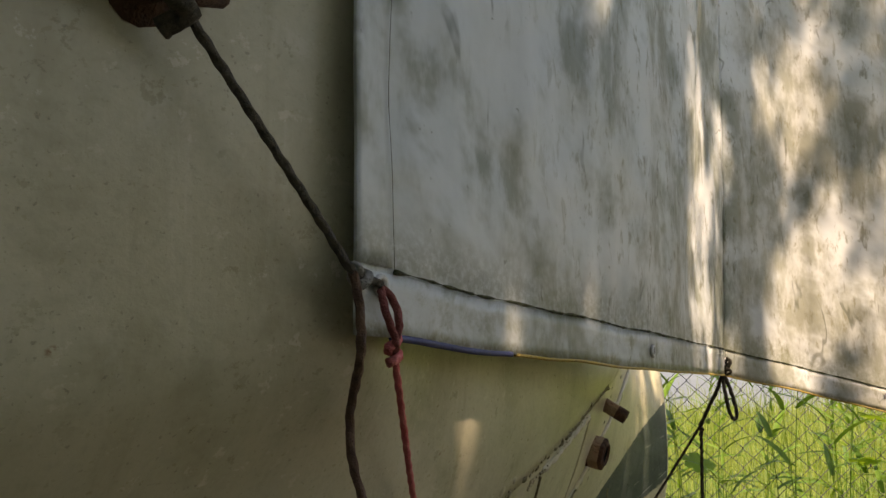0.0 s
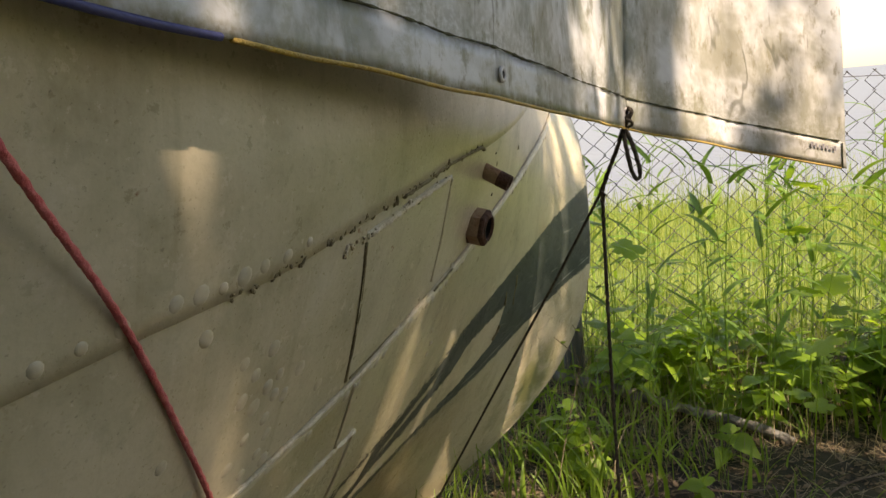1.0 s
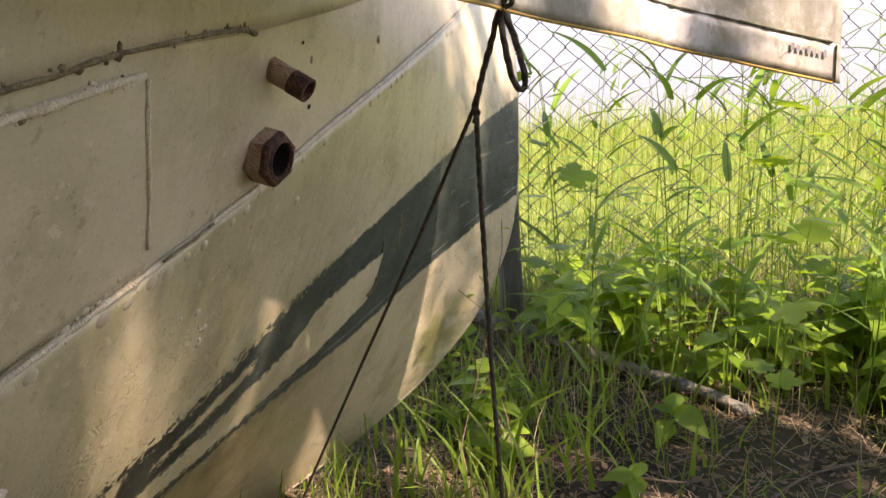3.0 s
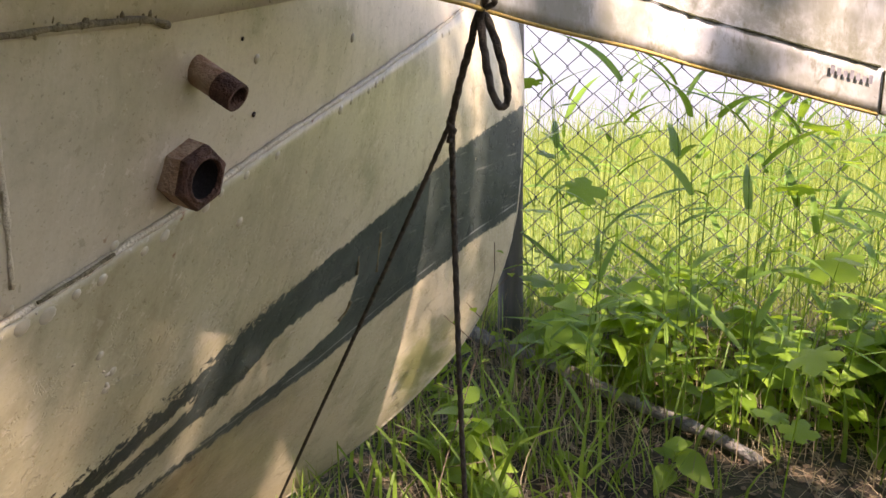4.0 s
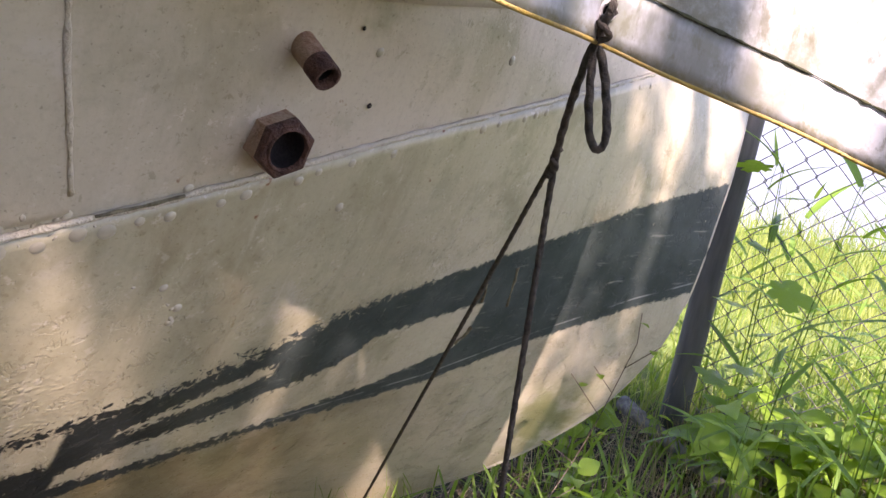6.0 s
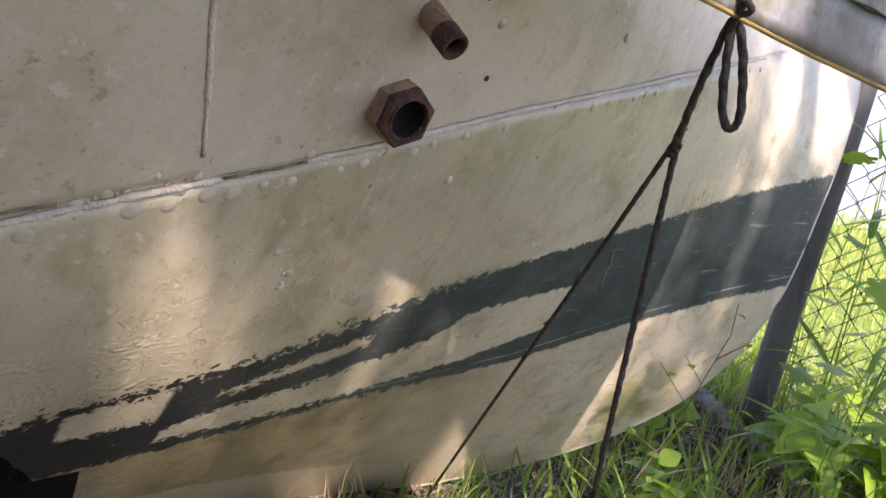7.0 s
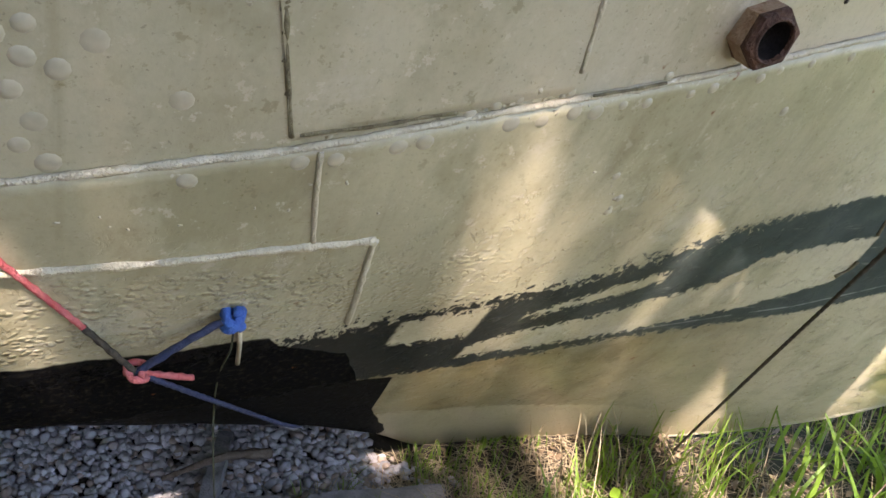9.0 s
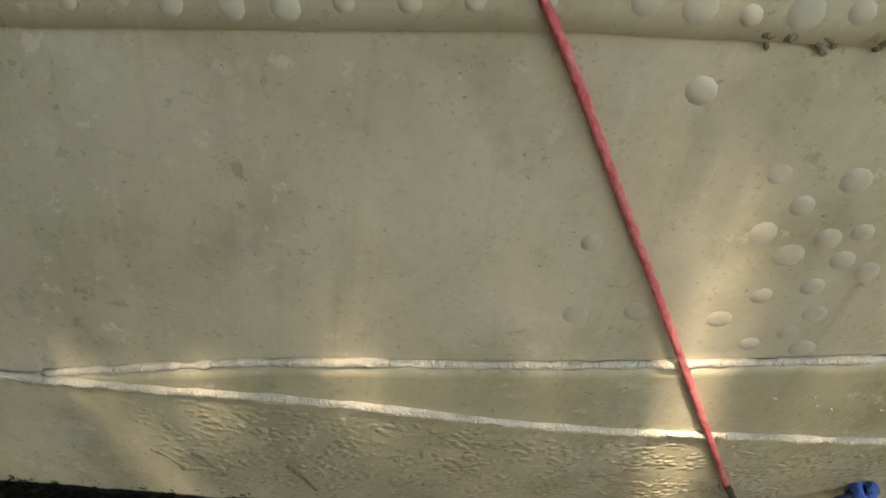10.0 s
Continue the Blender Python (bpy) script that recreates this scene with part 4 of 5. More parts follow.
part("knot", rope_bm([EDGE_TOP + D0 * (0.004 * k) + Vector((0.007 * math.cos(k * 1.7), 0.004 * math.sin(k * 1.7), 0.008 * math.sin(k * 1.7) - 0.002 * k)) for k in range(7)], 0.0050), ROPE_GREY, stay, "grey twisted hitch")

BK = hull_at(1.578, 0.757, 0.018)
cord = thing("cord", "bright blue cord knotted to a ring on the side", "cord")
part("strand", rope_bm([PK, PK.lerp(BK, 0.4) + Vector((0.01, 0, 0.012)), PK.lerp(BK, 0.8) + Vector((0.008, 0, 0.01)), BK], 0.0055), STRAP_DARK, cord)
part("knot", rope_bm([BK + Vector((0.012 * math.cos(k * 1.9), 0.012 * math.sin(k * 1.9), 0.014 * math.cos(k * 1.3))) for k in range(10)], 0.0072), STRAP, cord, "bright blue knot")
part("strand", rope_bm([PK, hull_at(1.62, 0.50, 0.035), hull_at(1.78, 0.31, 0.02), hull_at(1.86, 0.20, 0.01)], 0.0042), STRAP_DARK, cord)
part("ring_strip", tube_bm([hull_at(1.590, 0.745, 0.012), hull_at(1.602, 0.69, 0.014), hull_at(1.612, 0.625, 0.014)], 0.004, 6), BEAD, cord, "thin dangling strip")

part("wire", tube_bm(spline([BK, hull_at(1.585, 0.70, 0.03), hull_at(1.60, 0.45, 0.06), BK + Vector((0.02, 0.02, -0.85))], 0.02), 0.0016, 5), STITCH, cord, "thin black wire hanging straight down")

# ---- fence ----
fence = thing("chain_link_fence", "galvanised chain-link fence along the lake meadow", "fence")
CELL, FX, FY = 0.112, 0.97, 4.42


def wire_mesh(sign):
    n = 30
    pts = [Vector(((CELL / 4 + 0.001) * (1 if k % 2 else -1) * sign, 0.003 * (1 if k % 2 else -1), k * 0.052)) for k in range(n)]
    bm = tube_bm(pts, 0.0029, 5)
    me = bpy.data.meshes.new("wire")
    bm.to_mesh(me)
    bm.free()
    me.materials.append(WIRE)
    return me


WIRES = [wire_mesh(1), wire_mesh(-1)]
for k in range(84):
    ob = new("wire", WIRES[k % 2])
    ob.parent = fence
    x = FX + k * CELL / 2
    ob.matrix_basis = pose(x, FY + 0.02 * math.sin(k * 0.35) + 0.05 * k / 84, -0.03, random.gauss(0, 0.6), random.gauss(0, 0.35), 0)
for z in (0.06, 1.44):
    part("line_wire", tube_bm([Vector((FX + i * 0.25, FY + 0.004, z - 0.015 * math.sin(i))) for i in range(20)], 0.0022, 6), WIRE, fence)
post = part("post", tube_bm([Vector((0.905 - 0.006 * i / 9 + 0.002 * math.sin(i * 1.3), FY + 0.08, -0.1 + 0.19 * i)) for i in range(10)], 0.052, 14, taper=lambda t: 1.1 - 0.25 * t, wobble=0.06), POST, fence, "weathered grey corner post")
bm = tube_bm([Vector((3.55, FY + 0.03, -0.1)), Vector((3.56, FY + 0.03, 1.55))], 0.03, 10)
part("post", bm, POST, fence)

# ---- fallen branch and twigs ----
branch = thing("fallen_branch", "pale grey fallen branch lying in the undergrowth", "branch")
pts = [(0.70, 4.54, 0.015), (0.88, 4.35, 0.015), (1.10, 4.12, 0.02), (1.25, 3.95, 0.01), (1.43, 3.76, 0.01), (1.58, 3.63, -0.005), (1.68, 3.55, -0.04)]
part("limb", tube_bm(spline(pts, 0.02), 0.031, 12, taper=lambda t: 1.0 - 0.35 * t, wobble=0.3), BARK, branch)
part("side_twig", tube_bm(spline([(1.05, 4.17, 0.03), (1.15, 4.22, 0.09), (1.30, 4.24, 0.12)], 0.03), 0.008, 6, taper=lambda t: 1 - 0.7 * t), BARK, branch)


def twig(name, pts, r, label):
    ob = part(name, tube_bm(spline(pts, 0.015), r, 6, taper=lambda t: 1 - 0.6 * t, wobble=0.3), BROWN_BARK)
    return tagged(ob, label, "twig", "twigs")


twig("twig", [(-0.42, 2.26, -0.10), (-0.36, 2.12, -0.08), (-0.28, 1.95, -0.06)], 0.008, "grey stick lying beside the gravel")
twig("twig", [(-0.62, 2.30, -0.12), (-0.66, 2.18, -0.10), (-0.70, 2.02, -0.12)], 0.016, "thick grey stick half sunk in gravel")
twig("twig", [(0.19, 3.0, 0.0), (0.24, 2.86, -0.01), (0.32, 2.68, -0.02)], 0.006, "dark dry stick lying by the keel")
twig("twig", [(1.5, 3.0, -0.03), (1.7, 3.12, -0.01), (1.95, 3.18, 0.0)], 0.006, "dark dry stick on bare soil")
twig("twig", [(1.1, 3.2, -0.02), (1.3, 3.1, 0.0), (1.45, 3.15, -0.02)], 0.005, "dark dry stick on bare soil")

def plank(name, a, b, width, thick, label):
    """A weathered board lying between two points, with a worn bevel."""
    a, b = Vector(a), Vector(b)
    d = (b - a).normalized()
    w = Vector((-d.y, d.x, 0)).normalized() * (width / 2)
    bm = bmesh.new()
    n = 8
    rings = []
    for i in range(n + 1):
        c = a.lerp(b, i / n) + Vector((0, 0, 0.003 * math.sin(i * 1.9)))
        rings.append([bm.verts.new(c + w * k + Vector((0, 0, h * thick))) for k, h in ((-1, 0), (1, 0), (1, 0.8), (0.93, 1), (-0.93, 1), (-1, 0.8))])
    for p, q in zip(rings, rings[1:]):
        for k in range(6):
            bm.faces.new((p[k], p[(k + 1) % 6], q[(k + 1) % 6], q[k]))
    bm.faces.new(rings[0][::-1])
    bm.faces.new(rings[-1])
    return tagged(part(name, bm, OLD_WOOD, smooth=False), label, "board")


plank("board", (-0.50, 2.11, -0.145), (-0.20, 2.54, -0.12), 0.07, 0.025, "grey weathered board edging the gravel")
plank("plank", (-0.80, 2.28, -0.19), (-0.47, 1.97, -0.16), 0.045, 0.045, "dark old plank half sunk in the gravel")


# ---- gravel under the boat ----
def gravel():
    bm = bmesh.new()
    bmesh.ops.create_icosphere(bm, subdivisions=1, radius=1)
    bm.verts.ensure_lookup_table()
    bm.verts.index_update()
    v = np.array([q.co for q in bm.verts])
    f = np.array([[q.index for q in k.verts] for k in bm.faces])
    bm.free()
    rng = np.random.default_rng(5)
    vs, fs, n = [], [], 0
    for i in range(30000):
        x, y = rng.uniform(-2.2, -0.2), rng.uniform(0.5, 2.85)
        edge = -0.33 + 0.12 * noise.noise(Vector((y * 3, 0, 0)))
        if x > edge - 0.15 * max(0, y - 2.2) and rng.random() > 0.12:
            continue
        if y > 2.66 + 0.2 * noise.noise(Vector((x * 3, 1, 0))):
            continue
        r = rng.uniform(0.008, 0.0175) * (1.25 if rng.random() < 0.15 else 1)
        s = np.array([r * rng.uniform(0.9, 1.35), r * rng.uniform(0.75, 1.0), r * rng.uniform(0.5, 0.75)])
        m = np.array(Euler((rng.normal(0, 0.35), rng.normal(0, 0.35), rng.uniform(0, 6.3))).to_matrix())
        w = (v * (1 + 0.12 * rng.normal(size=(len(v), 1)))) * s @ m.T + np.array([x, y, ground_z(x, y) + rng.uniform(0.0, 0.022)])
        vs.append(w)
        fs.append(f + n)
        n += len(v)
    me = bpy.data.meshes.new("gravel")
    me.from_pydata(np.concatenate(vs).tolist(), [], np.concatenate(fs).tolist())
    me.materials.append(PEBBLE)
    me.polygons.foreach_set("use_smooth", [True] * len(me.polygons))
    return tagged(new("gravel", me), "loose grey rounded gravel spread beneath the boat", "gravel", kind="stuff")


gravel()


# ---- plants ----
def hull_clear(x, y):
    """True where a plant may root outside the hull's foot."""
    u, n = x * FWD.x + y * FWD.y, x * OUT.x + y * OUT.y
    return u > stem(0.1) + 0.05 or n > hull_off(min(u, 3.3), -0.15) + 0.02


def bare(x, y):
    """How bare the soil is, 0 to 1: a dark worn place before the branch."""
    d = math.hypot((x - 1.75) / 0.95, (y - 3.15) / 0.55)
    return min(max(1.35 - d, 0), 1)


def by_branch(x, y):
    """True just before the fallen branch, where little grows."""
    k = (x - 0.80) * 0.88 + (y - 4.30) * -0.80
    d = (x - 0.80) * -0.67 + (y - 4.30) * -0.74
    return -0.1 < k < 1.35 and -0.06 < d < 0.34


grass, straw, litter = Soup(), Soup(), Soup()
for i in range(8500):
    x, y = random.uniform(-0.4, 3.2), random.uniform(2.1, 4.6)
    if not hull_clear(x, y) or random.random() < 0.85 * bare(x, y) or noise.noise(Vector((x * 2.5, y * 2.5, 3))) < -0.02:
        continue
    if x < 0.75 and y < 2.75 and random.random() < 0.4:
        continue
    if y > 3.55 and x > 0.95 and random.random() < 0.6:
        continue
    if by_branch(x, y) and random.random() < 0.55:
        continue
    h = random.uniform(0.05, 0.22) * (1.5 if random.random() < 0.15 else 1) * (0.55 if y < 2.9 else 1) * (0.55 if by_branch(x, y) else 1)
    grass.blade(Vector((x, y, ground_z(x, y))), h, random.uniform(0.0012, 0.0045), random.uniform(0, 6.3), random.uniform(0, 6.3), 4, 0.9)
for i in range(12000):
    x, y = random.uniform(-0.5, 3.2), random.uniform(1.9, 4.5)
    if not hull_clear(x, y):
        continue
    b = Vector((x, y, ground_z(x, y) + 0.004))
    if random.random() < 0.45 * bare(x, y):
        continue
    if random.random() < 0.65:
        a = random.uniform(0, 6.3)
        d = Vector((math.cos(a), math.sin(a), random.uniform(0, 0.25)))
        straw.strip([b, b + d * random.uniform(0.04, 0.18)], Vector((-d.y, d.x, 0)).normalized(), [0.0013, 0.0008])
    elif y > 2.7 and random.random() < 0.35 and bare(x, y) < 0.4:
        straw.blade(b, random.uniform(0.1, 0.32), 0.0016, random.uniform(0, 6.3), random.uniform(0, 6.3), 3, 0.5)
for i in range(4000):
    x, y = random.uniform(-0.45, 0.75), random.uniform(2.0, 3.1)
    if not hull_clear(x, y):
        continue
    b = Vector((x, y, ground_z(x, y) + 0.003))
    a = random.uniform(0, 6.3)
    d = Vector((math.cos(a), math.sin(a), random.uniform(0, 0.3)))
    straw.strip([b, b + d * random.uniform(0.03, 0.14)], Vector((-d.y, d.x, 0)).normalized(), [0.0014, 0.0008])
for i in range(2800):
    x, y = random.uniform(-0.45, 0.8), random.uniform(2.1, 3.0)
    if hull_clear(x, y) and noise.noise(Vector((x * 5, y * 5, 8))) > -0.1:
        grass.blade(Vector((x, y, ground_z(x, y))), random.uniform(0.03, 0.11), random.uniform(0.0012, 0.003), random.uniform(0, 6.3), random.uniform(0, 6.3), 3, 0.9)
for i in range(11000):
    x, y = random.uniform(-0.4, 3.0), random.uniform(2.0, 4.4)
    if not hull_clear(x, y) or random.random() < 0.2 * bare(x, y):
        continue
    a, e = random.uniform(0, 6.3), random.gauss(0, 0.35)
    d = Vector((math.cos(a), math.sin(a), e)).normalized()
    k = random.uniform(0.006, 0.021) * (1.5 if random.random() < 0.06 else 1)
    litter.leaf(Vector((x, y, ground_z(x, y) + 0.008)), d, Vector((-math.sin(a), math.cos(a), random.gauss(0, 0.3))).normalized(), k * 1.6, k * 0.5, random.uniform(-0.5, 0.5))
for i in range(1400):
    x, y = random.uniform(0.75, 3.2), random.uniform(3.3, 4.7)
    if hull_clear(x, y) and random.random() > 0.9 * bare(x, y):
        straw.blade(Vector((x, y, ground_z(x, y))), random.uniform(0.08, 0.32), random.uniform(0.001, 0.0022), random.uniform(0, 6.3), random.uniform(0, 6.3), 4, 0.6)
for i in range(130):
    x, y = random.uniform(0.75, 1.8), random.uniform(3.2, 4.2)
    if hull_clear(x, y) and by_branch(x, y):
        grass.blade(Vector((x, y, ground_z(x, y))), random.uniform(0.15, 0.45), random.uniform(0.003, 0.007), random.uniform(0, 6.3), random.uniform(0, 6.3), 6, 0.8)
for i in range(330):
    x, y = random.uniform(0.35, 2.9), random.uniform(2.85, 4.35)
    if not hull_clear(x, y) or random.random() < 0.9 * bare(x, y) or by_branch(x, y):
        continue
    grass.blade(Vector((x, y, ground_z(x, y))), random.uniform(0.14, 0.36), random.uniform(0.004, 0.009), random.uniform(0, 6.3), random.uniform(0, 6.3), 5, 0.9)
for i in range(90):
    x, y = random.gauss(0.85, 0.25), random.gauss(3.45, 0.35)
    if not hull_clear(x, y) or y < 2.7 or by_branch(x, y):
        continue
    grass.blade(Vector((x, y, ground_z(x, y))), random.uniform(0.16, 0.36), random.uniform(0.005, 0.011), random.uniform(0, 6.3), random.uniform(0, 6.3), 6, 1.0)
tagged(grass.mesh("grass", GRASS), "short green grass tufts round the bow", "grass", kind="stuff")
tagged(straw.mesh("dry_grass", STRAW), "dry straw and dead grass stems on the soil", "dry grass", kind="stuff")
tagged(litter.mesh("leaf_litter", LITTER), "brown fallen leaves scattered on the soil", "leaf litter", kind="stuff")

meadow, tall = Soup(), Soup()
for i in range(30000):
    x, y = random.uniform(0.2, 11.0), 4.55 + 6.2 * random.random() ** 1.35
    if x > 1.2 + (y - 1) * 0.95:
        continue
    h = random.uniform(0.08, 0.24) * (0.85 + 0.6 * noise.noise(Vector((x, y, 0))))
    if noise.noise(Vector((x * 1.7, y * 1.7, 6))) < -0.22 and random.random() < 0.6:
        continue
    patch = noise.noise(Vector((x * 0.9, y * 0.9, 9)))
    into, k = (tall, 1.45) if random.random() < 0.22 + 0.35 * patch else (meadow, 1.0)
    into.blade(Vector((x, y, ground_z(x, y))), h * k, random.uniform(0.0025, 0.006), random.uniform(0, 6.3), random.uniform(0, 6.3), 3, 0.7)
for i in range(3600):
    x, y = random.uniform(0.4, 10.0), random.uniform(6.5, 10.6)
    if x < 1.2 + (y - 1) * 0.95:
        meadow.blade(Vector((x, y, ground_z(x, y))), random.uniform(0.22, 0.62) * (1 + 0.5 * noise.noise(Vector((x, y, 4)))), random.uniform(0.002, 0.005), random.uniform(0, 6.3), random.uniform(0, 6.3), 4, 0.5)
tagged(tall.mesh("tall_grass", GRASS), "taller deep green grass clumps in the meadow", "grass", kind="stuff")
tagged(meadow.mesh("meadow_grass", MEADOW), "bright sunlit meadow grass behind the fence", "meadow grass", kind="stuff")


def leaf_mesh(name, material, length, width, shape, segs=7, curl=0.25, fold=0.15):
    """A leaf along +x; shape gives its half width."""
    bm = bmesh.new()
    rows = []
    for i in range(segs + 1):
        t = i / segs
        w = width * shape(t)
        zc = -curl * length * t * t
        rows.append([bm.verts.new((length * t, -w, zc + fold * w)), bm.verts.new((length * t, 0, zc)), bm.verts.new((length * t, w, zc + fold * w))])
    for a, b in zip(rows, rows[1:]):
        bm.faces.new((a[0], a[1], b[1], b[0]))
        bm.faces.new((a[1], a[2], b[2], b[1]))
    me = bpy.data.meshes.new(name)
    bm.to_mesh(me)
    bm.free()
    me.materials.append(material)
    me.polygons.foreach_set("use_smooth", [True] * len(me.polygons))
    return me


lance = lambda t: max(0.04, math.sin(math.pi * min(1, 0.12 + 0.88 * t)) ** 0.7 * (1.1 - 0.75 * t))
ovate = lambda t: max(0.02, math.sin(math.pi * t ** 0.75) ** 0.8) * (1 + 0.06 * math.sin(t * 40))
REED_LEAVES = [leaf_mesh("leaf", REED, L, w, lance, 8, c, 0.3) for L, w, c in ((0.26, 0.012, 0.15), (0.34, 0.016, 0.3), (0.20, 0.011, 0.05), (0.30, 0.019, 0.5))]
HERB_LEAVES = [leaf_mesh("leaf", HERB, L, w, ovate, 8, c, 0.25) for L, w, c in ((0.09, 0.026, 0.3), (0.12, 0.036, 0.4), (0.07, 0.022, 0.2), (0.14, 0.044, 0.5))]


def lobed_mesh(size):
    """A five-lobed leaf along +x."""
    bm = bmesh.new()
    mid = bm.verts.new((size * 0.42, 0, 0))
    ring = []
    n = 30
    for i in range(n):
        a = -math.pi + 2 * math.pi * i / n
        lobe = 0.62 + 0.38 * abs(math.cos(2.5 * a)) ** 0.8 + 0.05 * math.cos(15 * a)
        r = size * 0.58 * lobe * (0.75 + 0.25 * math.cos(a))
        ring.append(bm.verts.new((size * 0.42 + r * math.cos(a), r * math.sin(a), -0.35 * r * r / size + 0.02 * size * math.cos(5 * a))))
    for i in range(n):
        bm.faces.new((mid, ring[i], ring[(i + 1) % n]))
    me = bpy.data.meshes.new("leaf")
    bm.to_mesh(me)
    bm.free()
    me.materials.append(HERB)
    me.polygons.foreach_set("use_smooth", [True] * len(me.polygons))
    return me


LOBED = [lobed_mesh(0.14), lobed_mesh(0.11)]


def put_leaf(parent, me, at, turn, tilt, k=1.0):
    ob = new("leaf", me)
    ob.parent = parent
    ob.matrix_basis = Matrix.Translation(at) @ Matrix.Rotation(turn, 4, "Z") @ Matrix.Rotation(-tilt, 4, "Y") @ Matrix.Rotation(random.gauss(0, 0.35), 4, "X") @ Matrix.Scale(k, 4)


def reed(height, n):
    r = thing("reed", "tall green reed with long pointed leaves", "reed", "reeds by the fence")
    lx, ly = random.gauss(0, 0.05), random.gauss(0, 0.05)
    top = [Vector((lx * t * t, ly * t * t, height * t)) for t in [i / 8 for i in range(9)]]
    part("stalk", tube_bm(top, 0.0034, 5, taper=lambda t: 1 - 0.65 * t), REED, r)
    for i in range(n):
        t = 0.35 + 0.62 * i / (n - 1)
        put_leaf(r, REED_LEAVES[random.randrange(4)], Vector((lx * t * t, ly * t * t, height * t)), i * 2.6 + random.gauss(0, 0.5), random.uniform(0.4, 1.0), random.uniform(0.85, 1.25))
    return r


def herb(height, n, lobes=False):
    h = thing("herb", "leafy green woodland herb with broad leaves", "plant", "herbs in the undergrowth")
    lx, ly = random.gauss(0, 0.05), random.gauss(0, 0.05)
    top = [Vector((lx * t * t, ly * t * t, height * t)) for t in [i / 6 for i in range(7)]]
    part("stem", tube_bm(top, 0.0028, 5, taper=lambda t: 1 - 0.6 * t), HERB, h)
    for i in range(n):
        t = 0.3 + 0.7 * i / (n - 1)
        at = Vector((lx * t * t, ly * t * t, height * t))
        me = LOBED[i % 2] if lobes else HERB_LEAVES[random.randrange(4)]
        put_leaf(h, me, at, i * 2.4 + random.gauss(0, 0.3), random.uniform(-0.1, 0.5), random.uniform(0.7, 1.15))
    return h


def place(ob, x, y, k):
    return Matrix.Translation((x, y, ground_z(x, y) - 0.01)) @ Matrix.Rotation(random.uniform(0, 6.3), 4, "Z") @ Matrix.Rotation(random.gauss(0, 0.06), 4, "X") @ Matrix.Scale(k, 4)


kinds = [reed(1.25, 8), reed(1.0, 7), reed(1.4, 9), reed(0.8, 6)]
spots = [(2.02, 3.45), (2.2, 3.7), (1.75, 3.95), (2.5, 3.6)]
for ob, (x, y) in zip(kinds, spots):
    ob.matrix_basis = place(ob, x, y, 1.0)
for i in range(26):
    x, y = random.uniform(1.0, 4.3), random.uniform(4.0, 6.0)
    if x > 1.2 + (y - 1.2) * 0.9:
        continue
    copy_thing(kinds[i % 4], place(None, x, y, random.uniform(0.75, 1.1)))
thin = reed(1.15, 4)
tagged(thin, "thin green reed stalk with few leaves", "reed")
thin.matrix_basis = place(thin, 1.5, 4.2, 1.0)
for i in range(58):
    copy_thing(thin, place(None, random.uniform(0.98, 3.2), random.uniform(3.6, 5.0), random.uniform(0.6, 1.2)))
for x, y, k in ((1.15, 3.75, 0.6), (1.32, 3.55, 0.55), (0.98, 3.82, 0.5), (1.08, 3.3, 0.45), (0.86, 3.5, 0.5), (1.45, 3.85, 0.8), (2.75, 3.4, 0.95), (2.35, 3.25, 0.8)):
    copy_thing(kinds[3], place(None, x, y, k))
herbs = [herb(0.24, 9), herb(0.16, 7), herb(0.36, 11), herb(0.11, 6)]
for ob, (x, y) in zip(herbs, ((1.6, 3.75), (1.35, 3.45), (1.9, 3.9), (0.78, 3.4))):
    ob.matrix_basis = place(ob, x, y, 1.0)
n = 0
while n < 165:
    x, y = random.uniform(0.55, 3.1), random.uniform(2.85, 4.35)
    if not hull_clear(x, y) or random.random() < 1.1 * bare(x, y) or (x < 1.0 and y < 3.2) or by_branch(x, y):
        continue
    copy_thing(herbs[n % 4], place(None, x, y, random.uniform(0.6, 1.25) * (0.75 if x < 1.2 else 1)))
    n += 1
for i in range(16):
    x, y = random.uniform(0.98, 2.9), random.uniform(4.0, 4.75)
    copy_thing(herbs[(0, 2, 2)[i % 3]], place(None, x, y, random.uniform(0.9, 1.3)))
for x, y, k in ((0.16, 2.78, 0.6), (-0.12, 2.36, 0.55), (-0.2, 2.42, 0.4), (0.45, 2.95, 0.7), (0.42, 3.02, 0.5), (-0.02, 2.5, 0.35), (0.08, 2.62, 0.4), (0.3, 2.72, 0.4), (0.22, 2.9, 0.35), (0.52, 2.7, 0.45)):
    copy_thing(herbs[1], place(None, x, y, k))
vine = herb(0.9, 9, True)
tagged(vine, "climbing plant with large lobed green leaves", "plant")
vine.matrix_basis = Matrix.Translation((1.62, 3.22, -0.05)) @ Matrix.Rotation(0.6, 4, "Z")
copy_thing(vine, Matrix.Translation((1.10, 4.30, -0.05)) @ Matrix.Rotation(2.6, 4, "Z") @ Matrix.Scale(1.3, 4))
copy_thing(vine, Matrix.Translation((2.12, 3.25, -0.05)) @ Matrix.Rotation(4.0, 4, "Z") @ Matrix.Scale(1.05, 4))
copy_thing(vine, Matrix.Translation((1.78, 3.62, -0.05)) @ Matrix.Rotation(1.2, 4, "Z") @ Matrix.Scale(1.2, 4))

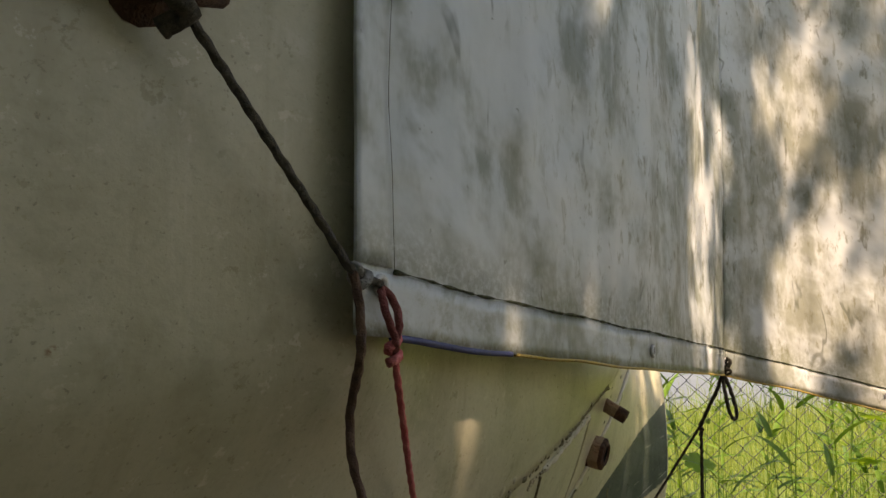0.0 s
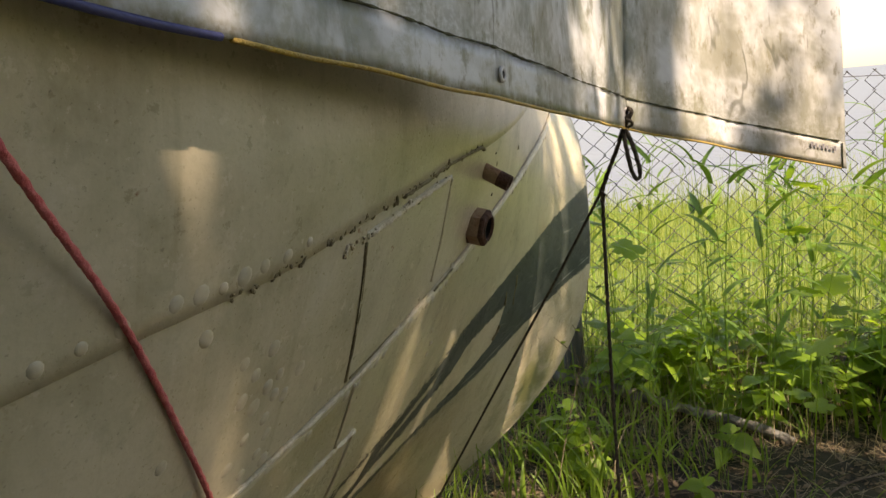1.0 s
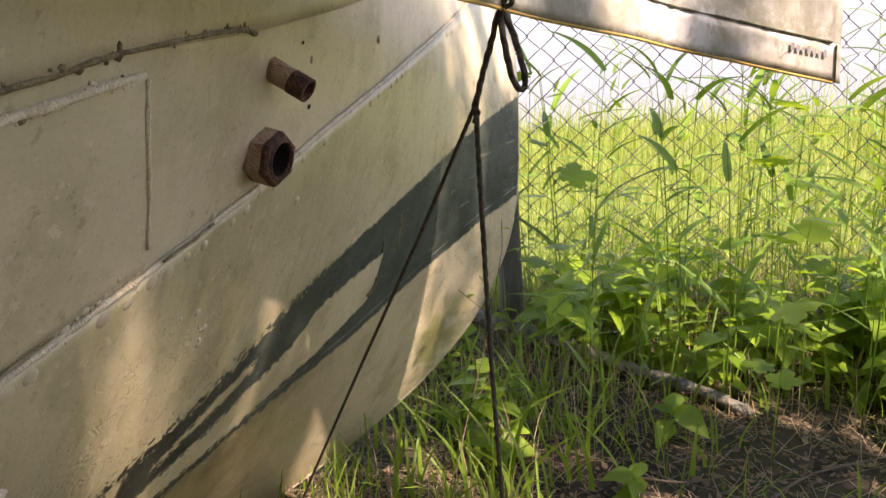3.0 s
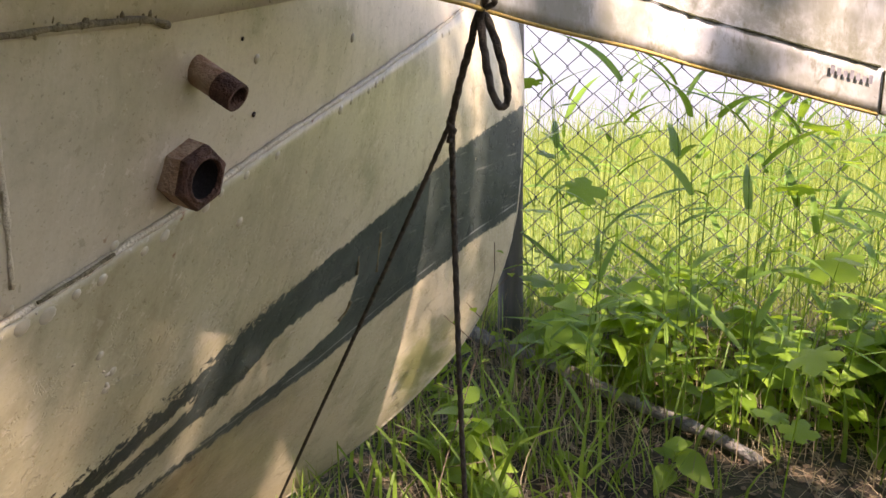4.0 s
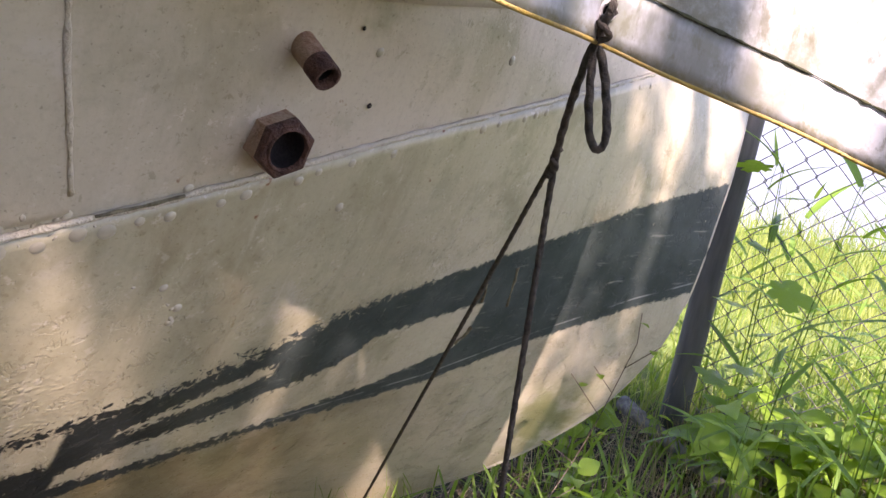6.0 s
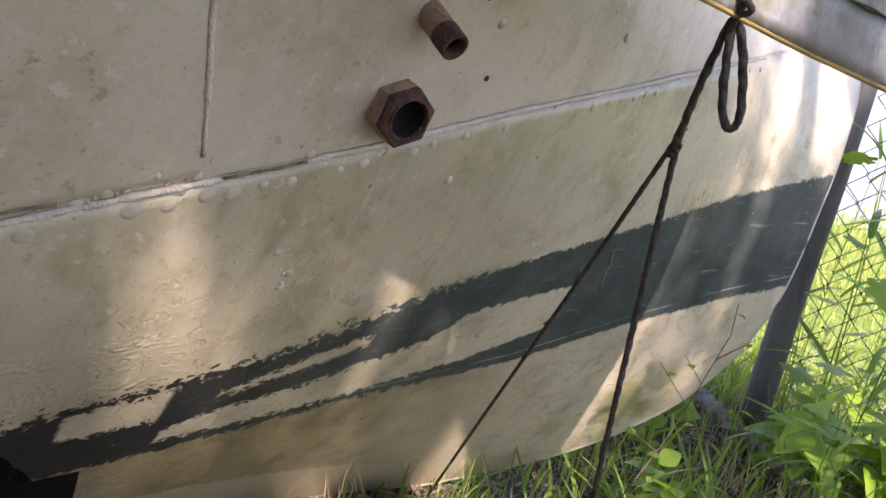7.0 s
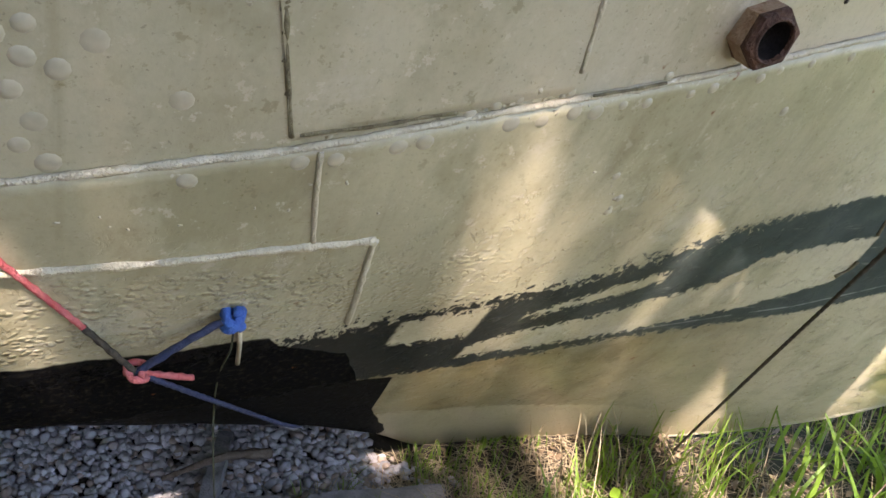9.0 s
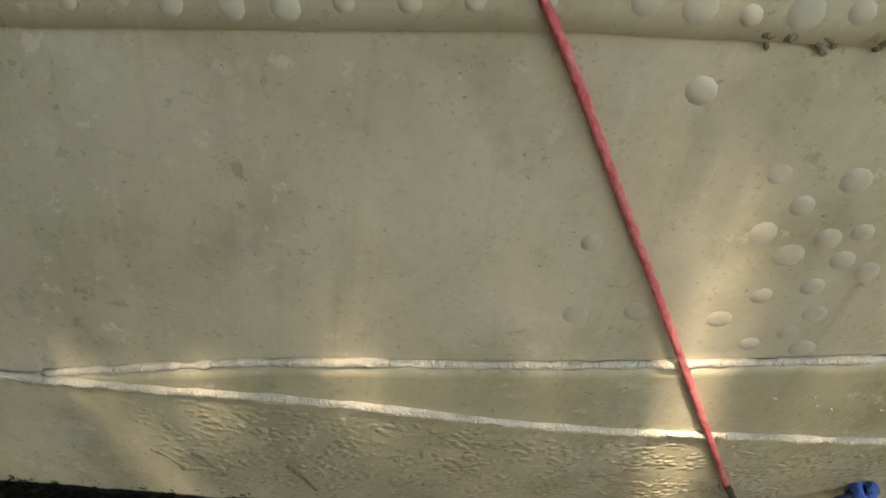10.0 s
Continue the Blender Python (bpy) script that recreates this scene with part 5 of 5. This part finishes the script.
# thin dry weed in front of the bow
weed = thing("weed", "thin dry weed with small leaves before the bow", "plant")
wp = [Vector(q) for q in ((0.60, 3.06, -0.03), (0.66, 3.13, 0.2), (0.74, 3.22, 0.45), (0.80, 3.27, 0.72))]
part("stem", tube_bm(spline(wp, 0.03), 0.0022, 5, taper=lambda t: 1 - 0.5 * t), BROWN_BARK, weed)
for k in range(9):
    a = wp[1 + k // 4].lerp(wp[min(2 + k // 4, 3)], (k % 4) / 4)
    d = Vector((random.gauss(0, 1), random.gauss(0, 0.5), random.uniform(0.3, 1))).normalized() * random.uniform(0.05, 0.14)
    part("side_shoot", tube_bm([a, a + d * 0.6, a + d], 0.0012, 4), BROWN_BARK, weed)
    put_leaf(weed, HERB_LEAVES[2], a + d * 0.7, random.uniform(0, 6), 0.2, 0.45)


# ---- unseen trees that shade the boat ----
def tree(name, x, y, height, crown, radii, leaves, label, bunches=60):
    t = thing(name, label, "tree", "trees round the boat")
    base = Vector((x, y, ground_z(x, y) - 0.1))
    c = Vector(crown)
    part("trunk", tube_bm(spline([base, base.lerp(Vector((c.x, c.y, height * 0.5)), 0.6), c], 0.25), 0.03 * height, 10, taper=lambda q: 1.15 - 0.8 * q, wobble=0.2), BROWN_BARK, t)
    for k in range(9):
        a = k * 2.4
        e = c + Vector((math.cos(a) * radii[0] * 0.75, math.sin(a) * radii[1] * 0.75, random.uniform(-0.5, 0.6) * radii[2]))
        s = base.lerp(c, random.uniform(0.6, 0.95))
        part("limb", tube_bm(spline([s, s.lerp(e, 0.5) + Vector((0, 0, 0.25)), e], 0.2), 0.007 * height, 6, taper=lambda q: 1 - 0.75 * q), BROWN_BARK, t)
    soup = Soup()
    clumps = [Vector((random.gauss(0, 0.5), random.gauss(0, 0.5), random.gauss(0, 0.5))) for k in range(bunches)]
    for k in range(leaves):
        q = clumps[random.randrange(bunches)] + Vector((random.gauss(0, 0.16), random.gauss(0, 0.16), random.gauss(0, 0.16)))
        p = c + Vector((q.x * radii[0], q.y * radii[1], q.z * radii[2]))
        a = random.uniform(0, 6.3)
        d = Vector((math.cos(a), math.sin(a), random.gauss(-0.3, 0.4))).normalized()
        sd = d.cross(Vector((random.gauss(0, 0.4), random.gauss(0, 0.4), 1))).normalized()
        ln = random.uniform(0.07, 0.13)
        soup.leaf(p, d, sd, ln, ln * 0.36)
    soup.mesh("crown", CANOPY, t)


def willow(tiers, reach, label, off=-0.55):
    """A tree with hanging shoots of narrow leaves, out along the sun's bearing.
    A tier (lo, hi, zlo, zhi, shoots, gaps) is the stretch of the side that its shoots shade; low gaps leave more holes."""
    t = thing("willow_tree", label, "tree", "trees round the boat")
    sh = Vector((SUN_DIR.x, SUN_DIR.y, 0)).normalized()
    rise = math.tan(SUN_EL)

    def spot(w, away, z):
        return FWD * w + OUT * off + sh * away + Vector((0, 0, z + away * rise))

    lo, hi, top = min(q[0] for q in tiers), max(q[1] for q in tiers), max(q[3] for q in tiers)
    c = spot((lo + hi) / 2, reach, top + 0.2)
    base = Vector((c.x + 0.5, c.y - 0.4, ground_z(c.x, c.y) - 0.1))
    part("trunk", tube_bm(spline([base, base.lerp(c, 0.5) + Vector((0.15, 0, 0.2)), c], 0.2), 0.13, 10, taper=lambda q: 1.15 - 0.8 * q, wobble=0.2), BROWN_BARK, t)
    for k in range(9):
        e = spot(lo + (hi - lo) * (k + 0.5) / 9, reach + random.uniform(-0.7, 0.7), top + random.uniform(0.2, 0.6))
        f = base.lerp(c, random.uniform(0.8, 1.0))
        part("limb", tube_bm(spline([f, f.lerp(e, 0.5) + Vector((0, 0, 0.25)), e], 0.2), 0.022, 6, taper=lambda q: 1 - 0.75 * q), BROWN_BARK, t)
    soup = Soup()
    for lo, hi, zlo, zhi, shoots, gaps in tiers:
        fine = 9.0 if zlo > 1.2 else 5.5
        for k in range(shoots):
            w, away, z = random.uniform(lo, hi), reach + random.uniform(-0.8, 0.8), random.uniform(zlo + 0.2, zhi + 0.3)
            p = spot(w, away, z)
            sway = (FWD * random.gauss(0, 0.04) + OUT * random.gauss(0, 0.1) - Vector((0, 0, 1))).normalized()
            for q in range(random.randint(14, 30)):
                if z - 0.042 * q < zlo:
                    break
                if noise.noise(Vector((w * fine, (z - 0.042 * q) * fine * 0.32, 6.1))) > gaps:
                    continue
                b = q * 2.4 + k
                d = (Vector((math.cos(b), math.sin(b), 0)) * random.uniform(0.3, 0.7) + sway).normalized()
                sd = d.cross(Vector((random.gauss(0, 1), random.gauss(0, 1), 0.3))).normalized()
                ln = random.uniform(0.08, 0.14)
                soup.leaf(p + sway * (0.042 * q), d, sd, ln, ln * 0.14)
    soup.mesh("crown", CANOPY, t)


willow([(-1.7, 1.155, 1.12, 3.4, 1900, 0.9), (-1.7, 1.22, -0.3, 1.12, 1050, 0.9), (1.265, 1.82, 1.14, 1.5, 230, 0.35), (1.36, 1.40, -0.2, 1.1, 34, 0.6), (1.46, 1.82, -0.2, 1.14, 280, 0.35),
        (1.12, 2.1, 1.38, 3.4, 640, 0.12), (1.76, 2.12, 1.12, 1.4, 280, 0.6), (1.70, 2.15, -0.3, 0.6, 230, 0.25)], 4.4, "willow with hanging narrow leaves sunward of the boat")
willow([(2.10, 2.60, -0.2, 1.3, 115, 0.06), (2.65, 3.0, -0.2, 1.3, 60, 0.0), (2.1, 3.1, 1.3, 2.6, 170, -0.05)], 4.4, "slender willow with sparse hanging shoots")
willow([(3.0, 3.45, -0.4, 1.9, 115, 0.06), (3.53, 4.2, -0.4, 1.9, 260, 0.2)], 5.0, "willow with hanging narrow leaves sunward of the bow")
# two more unseen willows, added to darken the worn ground and the post
willow([(2.9, 3.8, -0.6, 0.5, 330, 0.14)], 4.8, "unseen broad willow added to shade the worn ground", 0.4)
willow([(3.8, 5.2, -0.4, 0.5, 110, 0.04), (3.85, 4.3, 1.0, 2.6, 170, 0.3)], 5.0, "unseen young willow added to shade the fence side", 0.2)
# unseen tree and shrubs, added to hold back sky light from astern
tree("tree", -1.2, -4.6, 7.0, (-1.1, -2.3, 4.3), (2.0, 1.9, 1.2), 15000, "unseen leafy tree added to shade the stern", 130)
for x, y, h in ((-0.8, -2.4, 2.6), (0.9, -2.2, 2.9), (2.6, -2.0, 2.8), (4.0, -1.5, 2.4)):
    tree("shrub", x, y, h, (x, y, h * 0.58), (1.0, 1.0, h * 0.44), 6500, "unseen dense green shrub added to block low sky light", 110)
